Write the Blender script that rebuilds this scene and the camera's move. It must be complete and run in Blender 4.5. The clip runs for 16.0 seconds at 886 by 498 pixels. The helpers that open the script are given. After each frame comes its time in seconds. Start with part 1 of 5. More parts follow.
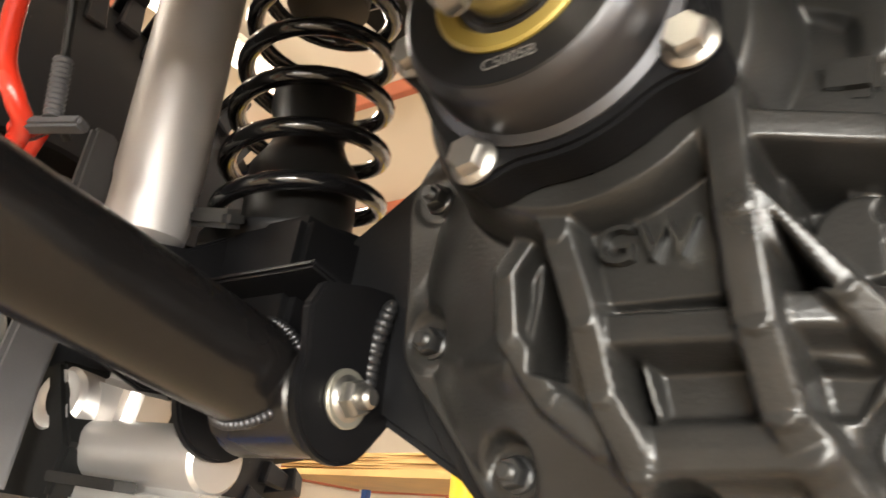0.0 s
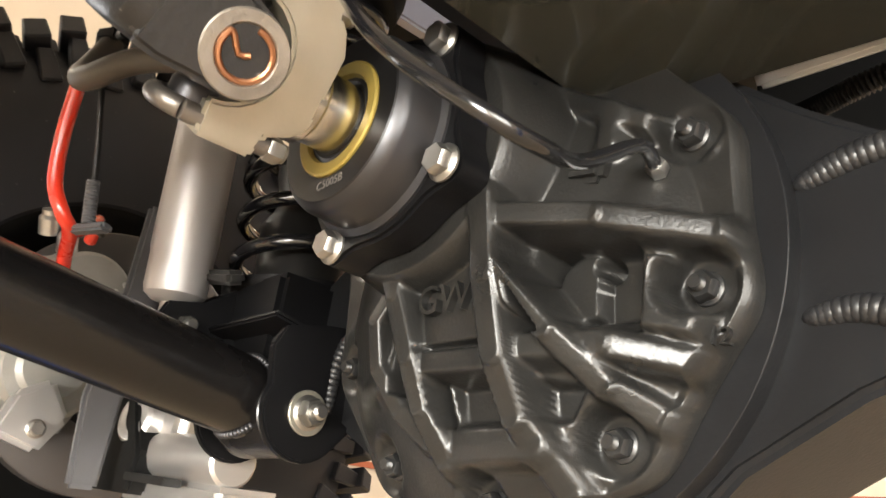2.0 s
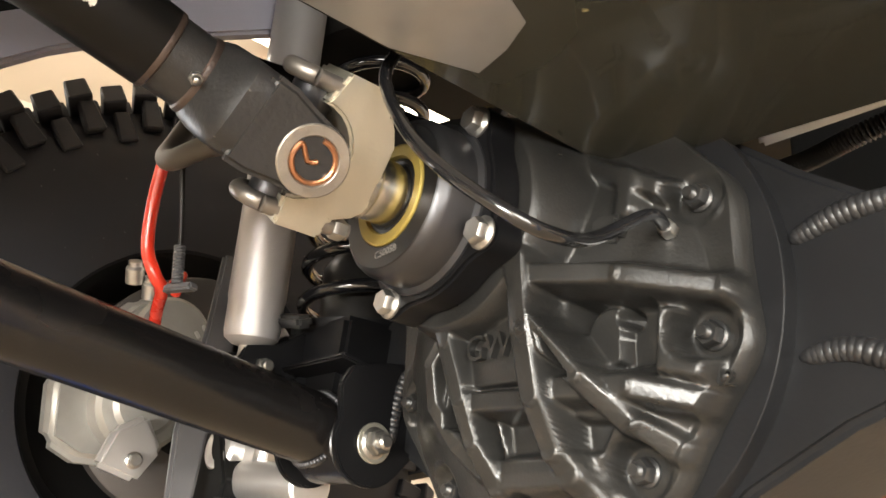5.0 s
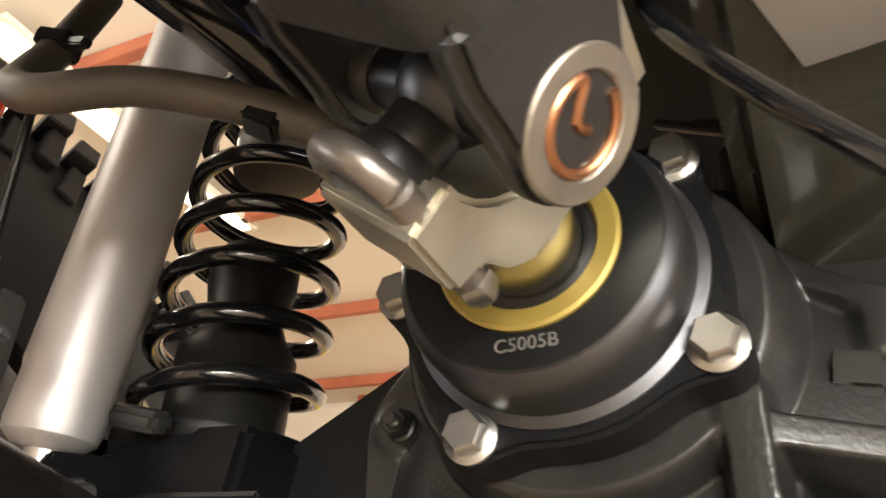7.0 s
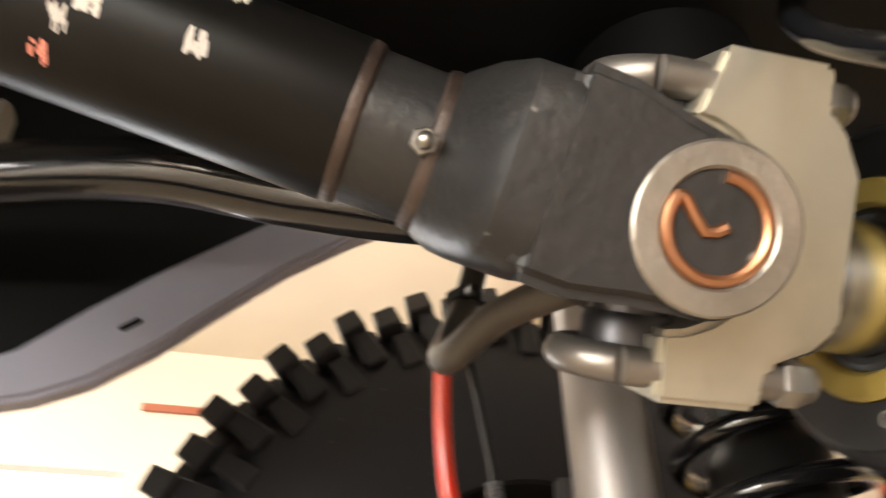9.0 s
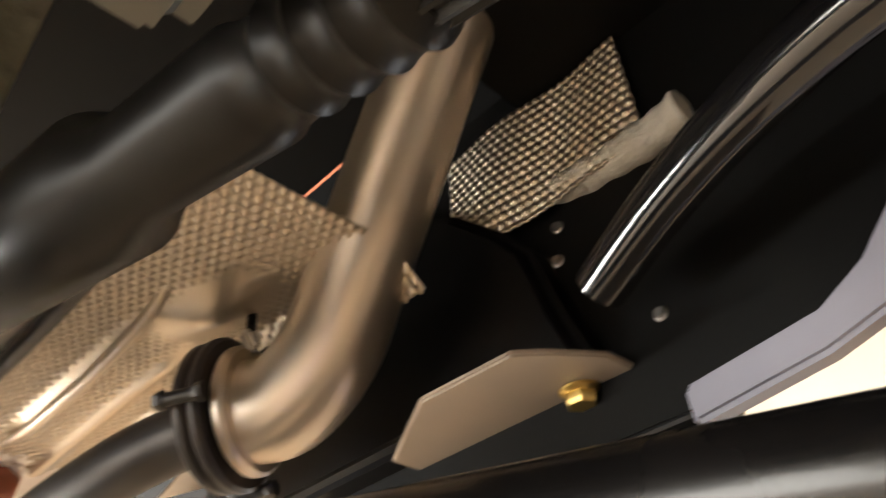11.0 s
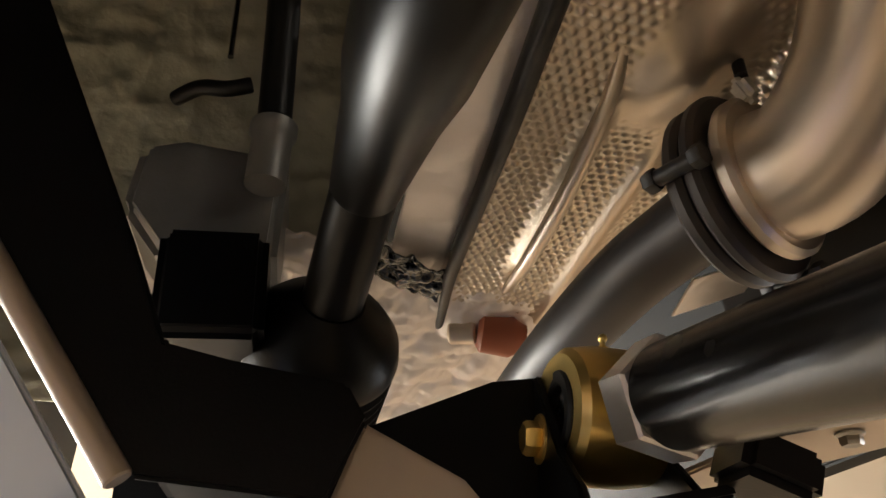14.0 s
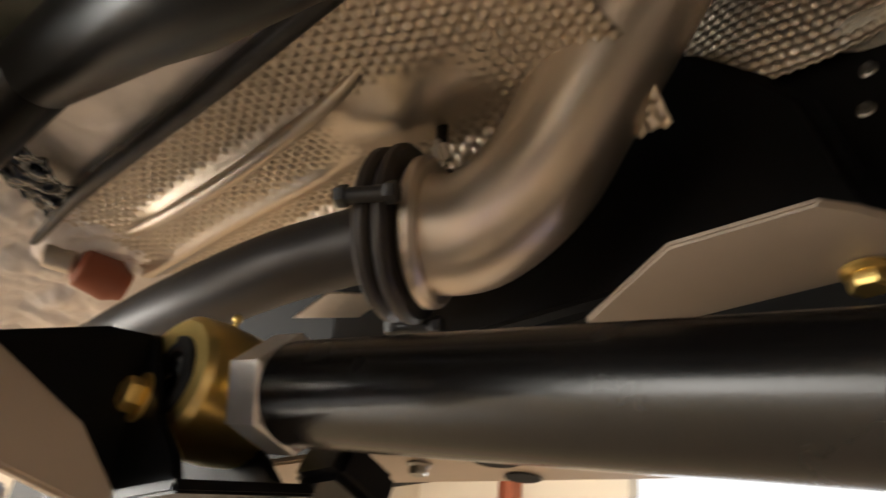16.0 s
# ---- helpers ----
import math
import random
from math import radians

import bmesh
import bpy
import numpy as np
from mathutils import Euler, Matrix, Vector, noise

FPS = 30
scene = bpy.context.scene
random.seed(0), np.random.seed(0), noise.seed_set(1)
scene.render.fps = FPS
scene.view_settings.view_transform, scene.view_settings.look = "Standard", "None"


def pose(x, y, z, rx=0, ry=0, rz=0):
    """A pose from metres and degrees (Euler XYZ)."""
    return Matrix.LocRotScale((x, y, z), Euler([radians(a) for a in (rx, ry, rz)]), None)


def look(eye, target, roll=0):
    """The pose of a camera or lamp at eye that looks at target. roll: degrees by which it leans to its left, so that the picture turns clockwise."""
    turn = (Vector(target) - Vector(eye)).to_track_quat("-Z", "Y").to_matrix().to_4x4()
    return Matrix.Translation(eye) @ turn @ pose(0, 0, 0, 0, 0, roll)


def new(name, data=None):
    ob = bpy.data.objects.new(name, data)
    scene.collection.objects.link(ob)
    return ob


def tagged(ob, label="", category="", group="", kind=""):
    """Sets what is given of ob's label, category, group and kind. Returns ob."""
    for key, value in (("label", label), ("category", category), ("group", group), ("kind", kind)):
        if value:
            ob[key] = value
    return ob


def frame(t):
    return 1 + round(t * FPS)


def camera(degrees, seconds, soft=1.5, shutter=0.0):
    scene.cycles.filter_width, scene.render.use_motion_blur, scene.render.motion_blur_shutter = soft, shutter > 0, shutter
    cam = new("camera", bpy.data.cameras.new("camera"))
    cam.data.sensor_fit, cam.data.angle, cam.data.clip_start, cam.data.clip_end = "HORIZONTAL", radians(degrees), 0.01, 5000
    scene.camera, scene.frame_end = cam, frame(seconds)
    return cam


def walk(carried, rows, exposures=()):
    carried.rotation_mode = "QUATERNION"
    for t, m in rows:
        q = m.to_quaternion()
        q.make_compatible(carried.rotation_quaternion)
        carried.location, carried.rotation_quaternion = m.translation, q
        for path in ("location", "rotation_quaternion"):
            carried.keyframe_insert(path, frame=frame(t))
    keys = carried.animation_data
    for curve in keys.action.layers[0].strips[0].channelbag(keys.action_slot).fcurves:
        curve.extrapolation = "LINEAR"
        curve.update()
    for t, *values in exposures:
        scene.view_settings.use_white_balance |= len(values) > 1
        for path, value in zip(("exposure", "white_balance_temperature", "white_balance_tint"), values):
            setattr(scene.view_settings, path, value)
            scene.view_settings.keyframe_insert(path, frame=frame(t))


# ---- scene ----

cam = camera(60.1, 16.0, shutter=0.5)
PATH = [
    (0, (0.117, -0.361, 1.28), (-0.99, 1.132, 2.02), 5.9),
    (0.5, (0.197, -0.358, 1.279), (-0.939, 1.113, 2.017), 5.3),
    (1, (0.258, -0.365, 1.283), (-0.943, 1.068, 1.994), 5.0),
    (1.5, (0.289, -0.364, 1.277), (-1.007, 0.987, 1.982), 5.3),
    (2, (0.33, -0.37, 1.278), (-1.049, 0.896, 1.982), 5.7),
    (2.5, (0.368, -0.378, 1.28), (-1.056, 0.838, 1.982), 5.9),
    (3, (0.388, -0.386, 1.28), (-1.057, 0.813, 1.967), 5.9),
    (3.5, (0.4, -0.388, 1.283), (-1.053, 0.811, 1.956), 5.4),
    (4, (0.41, -0.397, 1.281), (-1.047, 0.799, 1.948), 4.7),
    (4.5, (0.405, -0.41, 1.28), (-1.06, 0.771, 1.958), 4.2),
    (5, (0.393, -0.421, 1.285), (-1.074, 0.74, 1.993), 4.5),
    (7.5, (0.042, -0.382, 1.362), (-0.711, 1.145, 2.412), 6.2),
    (8, (0.053, -0.383, 1.368), (-0.890, 1.031, 2.422), 3.3),
    (8.5, (0.106, -0.356, 1.375), (-1.270, 0.582, 2.483), 2.1),
    (9, (0.160, -0.336, 1.375), (-1.440, 0.060, 2.508), -0.4),
    (9.5, (0.163, -0.334, 1.376), (-1.463, -0.384, 2.539), -3.0),
    (10, (0.140, -0.368, 1.377), (-1.408, -0.764, 2.581), -7.7),
    (10.2, (0.131, -0.381, 1.375), (-1.353, -0.935, 2.580), -7.9),
    (12.5, (0.094, -0.571, 1.316), (-0.582, -2.107, 2.405), -2.7),
    (13, (0.060, -0.615, 1.336), (-0.457, -2.240, 2.382), -1.3),
    (13.5, (0.054, -0.620, 1.358), (-0.323, -2.306, 2.366), 0.1),
    (14, (0.056, -0.616, 1.366), (-0.235, -2.336, 2.344), 1.3),
    (14.5, (0.053, -0.614, 1.360), (-0.239, -2.353, 2.305), 2.8),
    (15, (0.064, -0.623, 1.349), (-0.378, -2.354, 2.248), 4.8),
    (15.5, (0.094, -0.653, 1.361), (-0.801, -2.175, 2.300), 5.3),
    (16, (0.110, -0.631, 1.358), (-1.079, -1.879, 2.372), 6.7),
]
EXPOSURES = [(0.0, 0.0), (5.0, 0.0), (7.5, -0.05), (9.0, -0.1), (10.2, 0.05), (12.5, -0.55), (14.0, -0.8), (15.2, -0.5), (16.0, -0.85)]
walk(cam, [(t, look(eye, target, roll)) for t, eye, target, roll in PATH], EXPOSURES)

# ---- world and lights ----
world = bpy.data.worlds.new("shop_world")
scene.world = world
world.use_nodes = True
wn = world.node_tree.nodes
wn["Background"].inputs[0].default_value = (0.9, 0.85, 0.78, 1)
wn["Background"].inputs[1].default_value = 0.02


def area(name, m, w, h, power, color):
    d = bpy.data.lights.new(name, "AREA")
    d.shape, d.size, d.size_y, d.energy, d.color = "RECTANGLE", w, h, power, color
    ob = new(name, d)
    ob.matrix_world = m
    return ob


# strip lights under the roof, both sides of the lift bay
STRIPS = [(-4.2, -3.0), (-4.2, 2.5), (4.2, -3.0), (4.2, 2.5), (0.0, 5.0), (0.0, -5.5)]
STRIP_W, DOOR_W, EAST_W, SOUTH_W = 150, 130, 900, 3000
for sx, sy in STRIPS:
    area("strip_light_lamp", pose(sx, sy, 4.62), 0.3, 2.4, STRIP_W, (1.0, 0.92, 0.80))
# daylight that comes in at the bay door
area("bay_door_daylight", pose(-6.95, -3.2, 1.8, 0, -90, 0), 3.4, 3.2, DOOR_W, (0.92, 0.95, 1.0))
# two fill lamps added in unseen openings, to light the underbody
area("east_fill_lamp", pose(6.95, -3.4, 1.7, 0, 90, 0), 3.2, 4.6, EAST_W, (1.0, 0.96, 0.88))
area("south_fill_lamp", pose(4.7, -7.95, 1.7, 90, 0, 0), 4.0, 3.2, SOUTH_W, (1.0, 0.97, 0.90))

# ---- materials ----


def material(name, base, rough=0.5, metal=0.0, vary=0.15, scale=60.0, bump=0.15, bscale=400.0, coat=0.0, dust=None, spec=0.5, bdist=0.0006):
    """A surface with broad stains, fine grain and fine relief. base: colour; vary: how far stains shift it."""
    m = bpy.data.materials.new(name)
    m.use_nodes = True
    nt = m.node_tree
    n, l = nt.nodes, nt.links
    b = n["Principled BSDF"]
    tc = n.new("ShaderNodeTexCoord")
    big = n.new("ShaderNodeTexNoise")
    big.inputs["Scale"].default_value, big.inputs["Detail"].default_value = scale * 0.25, 5
    fine = n.new("ShaderNodeTexNoise")
    fine.inputs["Scale"].default_value, fine.inputs["Detail"].default_value = bscale, 4
    for q in (big, fine):
        l.new(tc.outputs["Object"], q.inputs["Vector"])
    ramp = n.new("ShaderNodeValToRGB")
    lo = [max(0, c * (1 - vary)) for c in base]
    hi = [min(1, c * (1 + vary)) for c in base]
    ramp.color_ramp.elements[0].color, ramp.color_ramp.elements[0].position = (*lo, 1), 0.3
    ramp.color_ramp.elements[1].color, ramp.color_ramp.elements[1].position = (*hi, 1), 0.7
    l.new(big.outputs["Fac"], ramp.inputs["Fac"])
    out = ramp.outputs["Color"]
    if dust:
        speck = n.new("ShaderNodeTexNoise")
        speck.inputs["Scale"].default_value, speck.inputs["Detail"].default_value = dust[1], 6
        l.new(tc.outputs["Object"], speck.inputs["Vector"])
        r2 = n.new("ShaderNodeValToRGB")
        r2.color_ramp.elements[0].position, r2.color_ramp.elements[1].position = dust[2], dust[2] + 0.05
        l.new(speck.outputs["Fac"], r2.inputs["Fac"])
        mix = n.new("ShaderNodeMix")
        mix.data_type = "RGBA"
        l.new(r2.outputs["Color"], mix.inputs["Factor"])
        l.new(out, mix.inputs["A"])
        mix.inputs["B"].default_value = (*dust[0], 1)
        out = mix.outputs["Result"]
    l.new(out, b.inputs["Base Color"])
    mr = n.new("ShaderNodeMapRange")
    mr.inputs["To Min"].default_value, mr.inputs["To Max"].default_value = max(0.02, rough - 0.1), min(1, rough + 0.1)
    l.new(big.outputs["Fac"], mr.inputs["Value"])
    l.new(mr.outputs["Result"], b.inputs["Roughness"])
    b.inputs["Metallic"].default_value = metal
    b.inputs["Specular IOR Level"].default_value = spec
    b.inputs["Coat Weight"].default_value = coat
    bp = n.new("ShaderNodeBump")
    bp.inputs["Strength"].default_value, bp.inputs["Distance"].default_value = bump, bdist
    l.new(fine.outputs["Fac"], bp.inputs["Height"])
    l.new(bp.outputs["Normal"], b.inputs["Normal"])
    return m


def glow(name, color, strength):
    m = bpy.data.materials.new(name)
    m.use_nodes = True
    b = m.node_tree.nodes["Principled BSDF"]
    b.inputs["Base Color"].default_value = (*color, 1)
    b.inputs["Emission Color"].default_value = (*color, 1)
    b.inputs["Emission Strength"].default_value = strength
    return m


CAST = material("cast_black_paint", (0.014, 0.0137, 0.013), 0.31, 0.0, 0.3, 60, 0.35, 420, 0.12, spec=0.33, bdist=0.0008)
BLACK = material("black_satin_paint", (0.004, 0.004, 0.0045), 0.40, 0.0, 0.3, 30, 0.2, 500, spec=0.17)
TUBE = material("black_powder_coat", (0.005, 0.0045, 0.0045), 0.25, 0.0, 0.2, 40, 0.12, 700, 0.1, spec=0.4)
HOUSING = material("grey_black_axle_paint", (0.008, 0.0082, 0.009), 0.38, 0.0, 0.25, 20, 0.25, 300, spec=0.18)
CAP = material("blued_steel_cap", (0.060, 0.060, 0.064), 0.36, 0.85, 0.2, 30, 0.05, 800)
CAPFACE = material("black_oxide_face", (0.010, 0.010, 0.0105), 0.34, 0.4, 0.2, 30, 0.05, 800)
STEEL = material("machined_steel", (0.62, 0.60, 0.57), 0.24, 1.0, 0.1, 40, 0.08, 900)
YOKE = material("zinc_steel_yoke", (0.46, 0.44, 0.37), 0.40, 0.85, 0.22, 50, 0.2, 350)
BOLT = material("zinc_bolt", (0.33, 0.32, 0.30), 0.34, 0.95, 0.2, 90, 0.15, 600)
DARKBOLT = material("black_oxide_bolt", (0.05, 0.05, 0.05), 0.36, 0.7, 0.3, 90, 0.2, 600)
UBOLT = material("grey_u_bolt_steel", (0.22, 0.20, 0.18), 0.42, 0.8, 0.25, 80, 0.25, 500)
GOLD = material("gold_zinc", (0.80, 0.58, 0.20), 0.32, 0.95, 0.2, 60, 0.12, 500)
SEAL = material("gold_seal_ring", (0.27, 0.20, 0.045), 0.48, 0.4, 0.12, 60, 0.08, 700)
COPPER = material("copper_snap_ring", (0.45, 0.22, 0.12), 0.36, 1.0, 0.2, 60, 0.1, 500)
EAR = material("forged_dark_steel", (0.020, 0.019, 0.0185), 0.40, 0.25, 0.35, 50, 0.45, 220, dust=((0.22, 0.20, 0.18), 90, 0.70), bdist=0.001)
EARFACE = material("bare_forging_edge", (0.30, 0.275, 0.24), 0.42, 0.9, 0.25, 120, 0.6, 300)
SHAFT = material("black_driveshaft_paint", (0.006, 0.0055, 0.005), 0.33, 0.0, 0.25, 40, 0.1, 700, 0.0, spec=0.15)
WELD = material("weld_bead", (0.06, 0.042, 0.034), 0.4, 0.4, 0.4, 200, 0.5, 500)
WELDBLACK = material("painted_weld", (0.016, 0.016, 0.017), 0.4, 0.0, 0.3, 100, 0.4, 500)
ALU = material("grey_aluminium", (0.52, 0.51, 0.50), 0.33, 0.8, 0.1, 40, 0.15, 600)
SHOCK = material("anodised_shock_body", (0.40, 0.39, 0.39), 0.46, 0.55, 0.08, 20, 0.06, 700)
CALIPER = material("cast_grey_caliper", (0.28, 0.275, 0.26), 0.42, 0.55, 0.15, 60, 0.5, 260)
SPRING = material("gloss_black_spring", (0.008, 0.008, 0.009), 0.14, 0.0, 0.2, 40, 0.04, 700, 0.5)
RUBBER = material("tyre_rubber", (0.012, 0.0125, 0.016), 0.62, 0.0, 0.3, 12, 0.3, 300, dust=((0.10, 0.10, 0.11), 120, 0.72), spec=0.3)
HOSE = material("black_rubber_hose", (0.009, 0.0085, 0.008), 0.42, 0.0, 0.2, 60, 0.2, 600, spec=0.3)
BRAZEN = material("worn_rubber_hose", (0.06, 0.05, 0.038), 0.5, 0.0, 0.25, 60, 0.2, 500)
RED = material("red_brake_hose", (0.62, 0.035, 0.015), 0.25, 0.0, 0.12, 60, 0.05, 600, 0.4)
GREY = material("grey_plastic", (0.07, 0.07, 0.075), 0.45, 0.0, 0.15, 60, 0.2, 500)
INK = material("chalk_marking", (0.50, 0.46, 0.42), 0.8, 0.0, 0.2, 300, 0.4, 900)
INKRED = material("red_marking", (0.62, 0.22, 0.16), 0.8, 0.0, 0.2, 300, 0.4, 900)
LETTER = material("engraved_pale_metal", (0.20, 0.19, 0.18), 0.4, 0.6, 0.1, 300, 0.2, 900)
TANK = material("dark_olive_tank_paint", (0.034, 0.033, 0.025), 0.26, 0.0, 0.2, 6, 0.08, 300, 0.5, dust=((0.35, 0.32, 0.16), 75, 0.735))
TANKBARE = material("rubbed_bare_metal", (0.42, 0.42, 0.42), 0.4, 0.7, 0.25, 30, 0.15, 300)
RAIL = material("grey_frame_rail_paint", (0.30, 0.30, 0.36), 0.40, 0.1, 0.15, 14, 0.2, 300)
EXHAUST = material("stainless_exhaust", (0.70, 0.62, 0.53), 0.36, 0.85, 0.14, 16, 0.06, 500)
EXDARK = material("heat_dark_pipe", (0.060, 0.055, 0.053), 0.45, 0.5, 0.2, 20, 0.12, 400)
FOIL = material("crinkled_foil", (0.74, 0.69, 0.64), 0.40, 0.6, 0.12, 30, 0.3, 60, bdist=0.004)
FOILDULL = material("dull_floor_foil", (0.40, 0.40, 0.31), 0.42, 0.6, 0.2, 30, 0.5, 40, bdist=0.006)
FOILPINK = material("bright_crumpled_foil", (0.88, 0.83, 0.80), 0.42, 0.45, 0.10, 30, 0.3, 60, bdist=0.004)
SKID = material("pale_skid_plate", (0.27, 0.30, 0.38), 0.36, 0.3, 0.1, 10, 0.1, 300)
# lighter copy of the skid plate, with door daylight put into the colour
SKIDSIDE = material("skid_plate_lit_side", (0.36, 0.40, 0.46), 0.45, 0.0, 0.15, 8, 0.1, 300)
# tan plates; on bracket foot and crossmember edge it paints warm reflected light
PLATE = material("tan_plate_and_warm_reflection", (0.42, 0.35, 0.28), 0.40, 0.15, 0.15, 16, 0.12, 300)
WRAP = material("white_heat_wrap", (0.62, 0.59, 0.52), 0.7, 0.1, 0.15, 60, 0.9, 200, bdist=0.002)
YELLOW = material("yellow_paint", (0.80, 0.55, 0.02), 0.4, 0.0, 0.1, 30, 0.1, 300)
WALL = material("cream_wall_sheet", (0.66, 0.60, 0.50), 0.6, 0.0, 0.06, 2, 0.1, 30)
REDIRON = material("red_oxide_steel", (0.34, 0.10, 0.05), 0.5, 0.0, 0.2, 8, 0.2, 100)
BLUE = material("blue_lift_paint", (0.02, 0.10, 0.42), 0.35, 0.0, 0.15, 6, 0.1, 200)
FLOOR = material("sealed_tan_concrete", (0.33, 0.265, 0.19), 0.42, 0.0, 0.18, 3, 0.2, 60)
WOOD = material("pale_plywood", (0.58, 0.38, 0.15), 0.5, 0.0, 0.2, 8, 0.2, 120)
# near-black for dark parts, and for places that are only in shade
DARK = material("dark_parts_and_shade", (0.004, 0.004, 0.004), 0.6, 0.0, 0.3, 8, 0.3, 120, spec=0.15)


SHIELD = material("embossed_heat_shield", (0.62, 0.54, 0.44), 0.32, 0.75, 0.2, 14, 0.1, 300)

# ---- building blocks ----


def basis(axis, hint=(0, 0, 1)):
    a = Vector(axis).normalized()
    h = Vector(hint)
    if abs(a.dot(h.normalized())) > 0.97:
        h = Vector((0, 1, 0))
    u = (h - a * h.dot(a)).normalized()
    return a, u, a.cross(u)


def lathe(bm, origin, axis, profile, seg=40, hint=(0, 0, 1), closed=True):
    """Revolves (distance, radius) pairs about the axis through origin."""
    a, u, v = basis(axis, hint)
    o = Vector(origin)
    rings = []
    for d, r in profile:
        if r < 1e-6:
            rings.append([bm.verts.new(o + a * d)])
        else:
            rings.append([bm.verts.new(o + a * d + (u * math.cos(2 * math.pi * k / seg) + v * math.sin(2 * math.pi * k / seg)) * r) for k in range(seg)])
    for p, q in zip(rings, rings[1:]):
        for k in range(seg):
            k2 = (k + 1) % seg
            if len(p) == 1 and len(q) == 1:
                continue
            if len(p) == 1:
                bm.faces.new((p[0], q[k], q[k2]))
            elif len(q) == 1:
                bm.faces.new((p[k], q[0], p[k2]))
            else:
                bm.faces.new((p[k], q[k], q[k2], p[k2]))
    if closed:
        for ring in (rings[0], rings[-1]):
            if len(ring) > 2:
                bm.faces.new(ring)
    return bm


def rod(bm, p, q, r, seg=32, edge=0.0):
    p, q = Vector(p), Vector(q)
    n = (q - p).length
    e = min(edge, r * 0.5, n * 0.3)
    prof = [(0, r), (n, r)] if e <= 0 else [(0, r - e), (e, r), (n - e, r), (n, r - e)]
    return lathe(bm, p, q - p, prof, seg)


def pipe(bm, p, q, ro, ri, seg=40, edge=0.0015):
    """A ring or sleeve with a bore."""
    p, q = Vector(p), Vector(q)
    n = (q - p).length
    e = edge
    return lathe(bm, p, q - p, [(e, ri), (0, ri + e), (0, ro - e), (e, ro), (n - e, ro), (n, ro - e), (n, ri + e), (n - e, ri), (e, ri)], seg, closed=False)


def smooth_path(pts, per=8):
    pts = [Vector(p) for p in pts]
    out = []
    for i in range(len(pts) - 1):
        p0, p1, p2, p3 = pts[max(i - 1, 0)], pts[i], pts[i + 1], pts[min(i + 2, len(pts) - 1)]
        for k in range(per):
            t = k / per
            out.append(0.5 * (2 * p1 + (p2 - p0) * t + (2 * p0 - 5 * p1 + 4 * p2 - p3) * t * t + (3 * p1 - p0 - 3 * p2 + p3) * t ** 3))
    out.append(pts[-1])
    return out


def sweep(bm, pts, r, seg=16, per=8, smooth=True, radii=None):
    path = smooth_path(pts, per) if smooth else [Vector(p) for p in pts]
    prev = None
    rings = []
    for i, p in enumerate(path):
        d = (path[min(i + 1, len(path) - 1)] - path[max(i - 1, 0)]).normalized()
        if prev is None:
            _, u, v = basis(d)
        else:
            u = (prev - d * prev.dot(d)).normalized()
            v = d.cross(u)
        prev = u
        rr = r if radii is None else radii(i / (len(path) - 1))
        rings.append([bm.verts.new(p + (u * math.cos(2 * math.pi * k / seg) + v * math.sin(2 * math.pi * k / seg)) * rr) for k in range(seg)])
    for a, b in zip(rings, rings[1:]):
        for k in range(seg):
            bm.faces.new((a[k], b[k], b[(k + 1) % seg], a[(k + 1) % seg]))
    bm.faces.new(rings[0])
    bm.faces.new(rings[-1])
    return bm


def prism(bm, poly, origin, u, v, depth, bevel=0.0, segs=2):
    """A plate: the outline poly in the axes u, v from origin, thickened along u x v."""
    o, u, v = Vector(origin), Vector(u).normalized(), Vector(v).normalized()
    w = u.cross(v)
    t = bmesh.new()
    lo = [t.verts.new(o + u * a + v * b) for a, b in poly]
    hi = [t.verts.new(o + u * a + v * b + w * depth) for a, b in poly]
    t.faces.new(lo)
    t.faces.new(hi)
    n = len(poly)
    for k in range(n):
        t.faces.new((lo[k], lo[(k + 1) % n], hi[(k + 1) % n], hi[k]))
    bmesh.ops.recalc_face_normals(t, faces=t.faces)
    if bevel > 0:
        es = [e for e in t.edges if len(e.link_faces) == 2 and e.calc_face_angle(0) > 0.6]
        bmesh.ops.bevel(t, geom=es, offset=bevel, segments=segs, affect="EDGES", clamp_overlap=True)
    add(bm, t)
    return bm


def add(bm, other):
    tmp = bpy.data.meshes.new("tmp")
    other.to_mesh(tmp)
    other.free()
    bm.from_mesh(tmp)
    bpy.data.meshes.remove(tmp)


def block(bm, m, size, bevel=0.002, segs=2):
    t = bmesh.new()
    bmesh.ops.create_cube(t, size=1, matrix=m @ Matrix.Diagonal((*size, 1)))
    if bevel > 0:
        bmesh.ops.bevel(t, geom=list(t.edges), offset=bevel, segments=segs, affect="EDGES", clamp_overlap=True)
    add(bm, t)
    return bm


def hexagon(bm, p, axis, flats, height, chamfer=0.12, hint=(0.3, 0.2, 1)):
    r = flats / math.sqrt(3)
    c = height * chamfer
    return lathe(bm, p, axis, [(0, r * 0.93), (c, r), (height - c * 2, r), (height, r * 0.86), (height, r * 0.5), (height - c * 0.6, 0)], 6, hint)


def flange_bolt(p, axis, flats, head=0.0, washer=0.0):
    bm = bmesh.new()
    r = flats * 0.72
    a = Vector(axis).normalized()
    lathe(bm, p, a, [(0, r), (flats * 0.10, r), (flats * 0.22, flats * 0.56)], 28)
    hexagon(bm, Vector(p) + a * flats * 0.12, a, flats, flats * 0.52)
    return bm


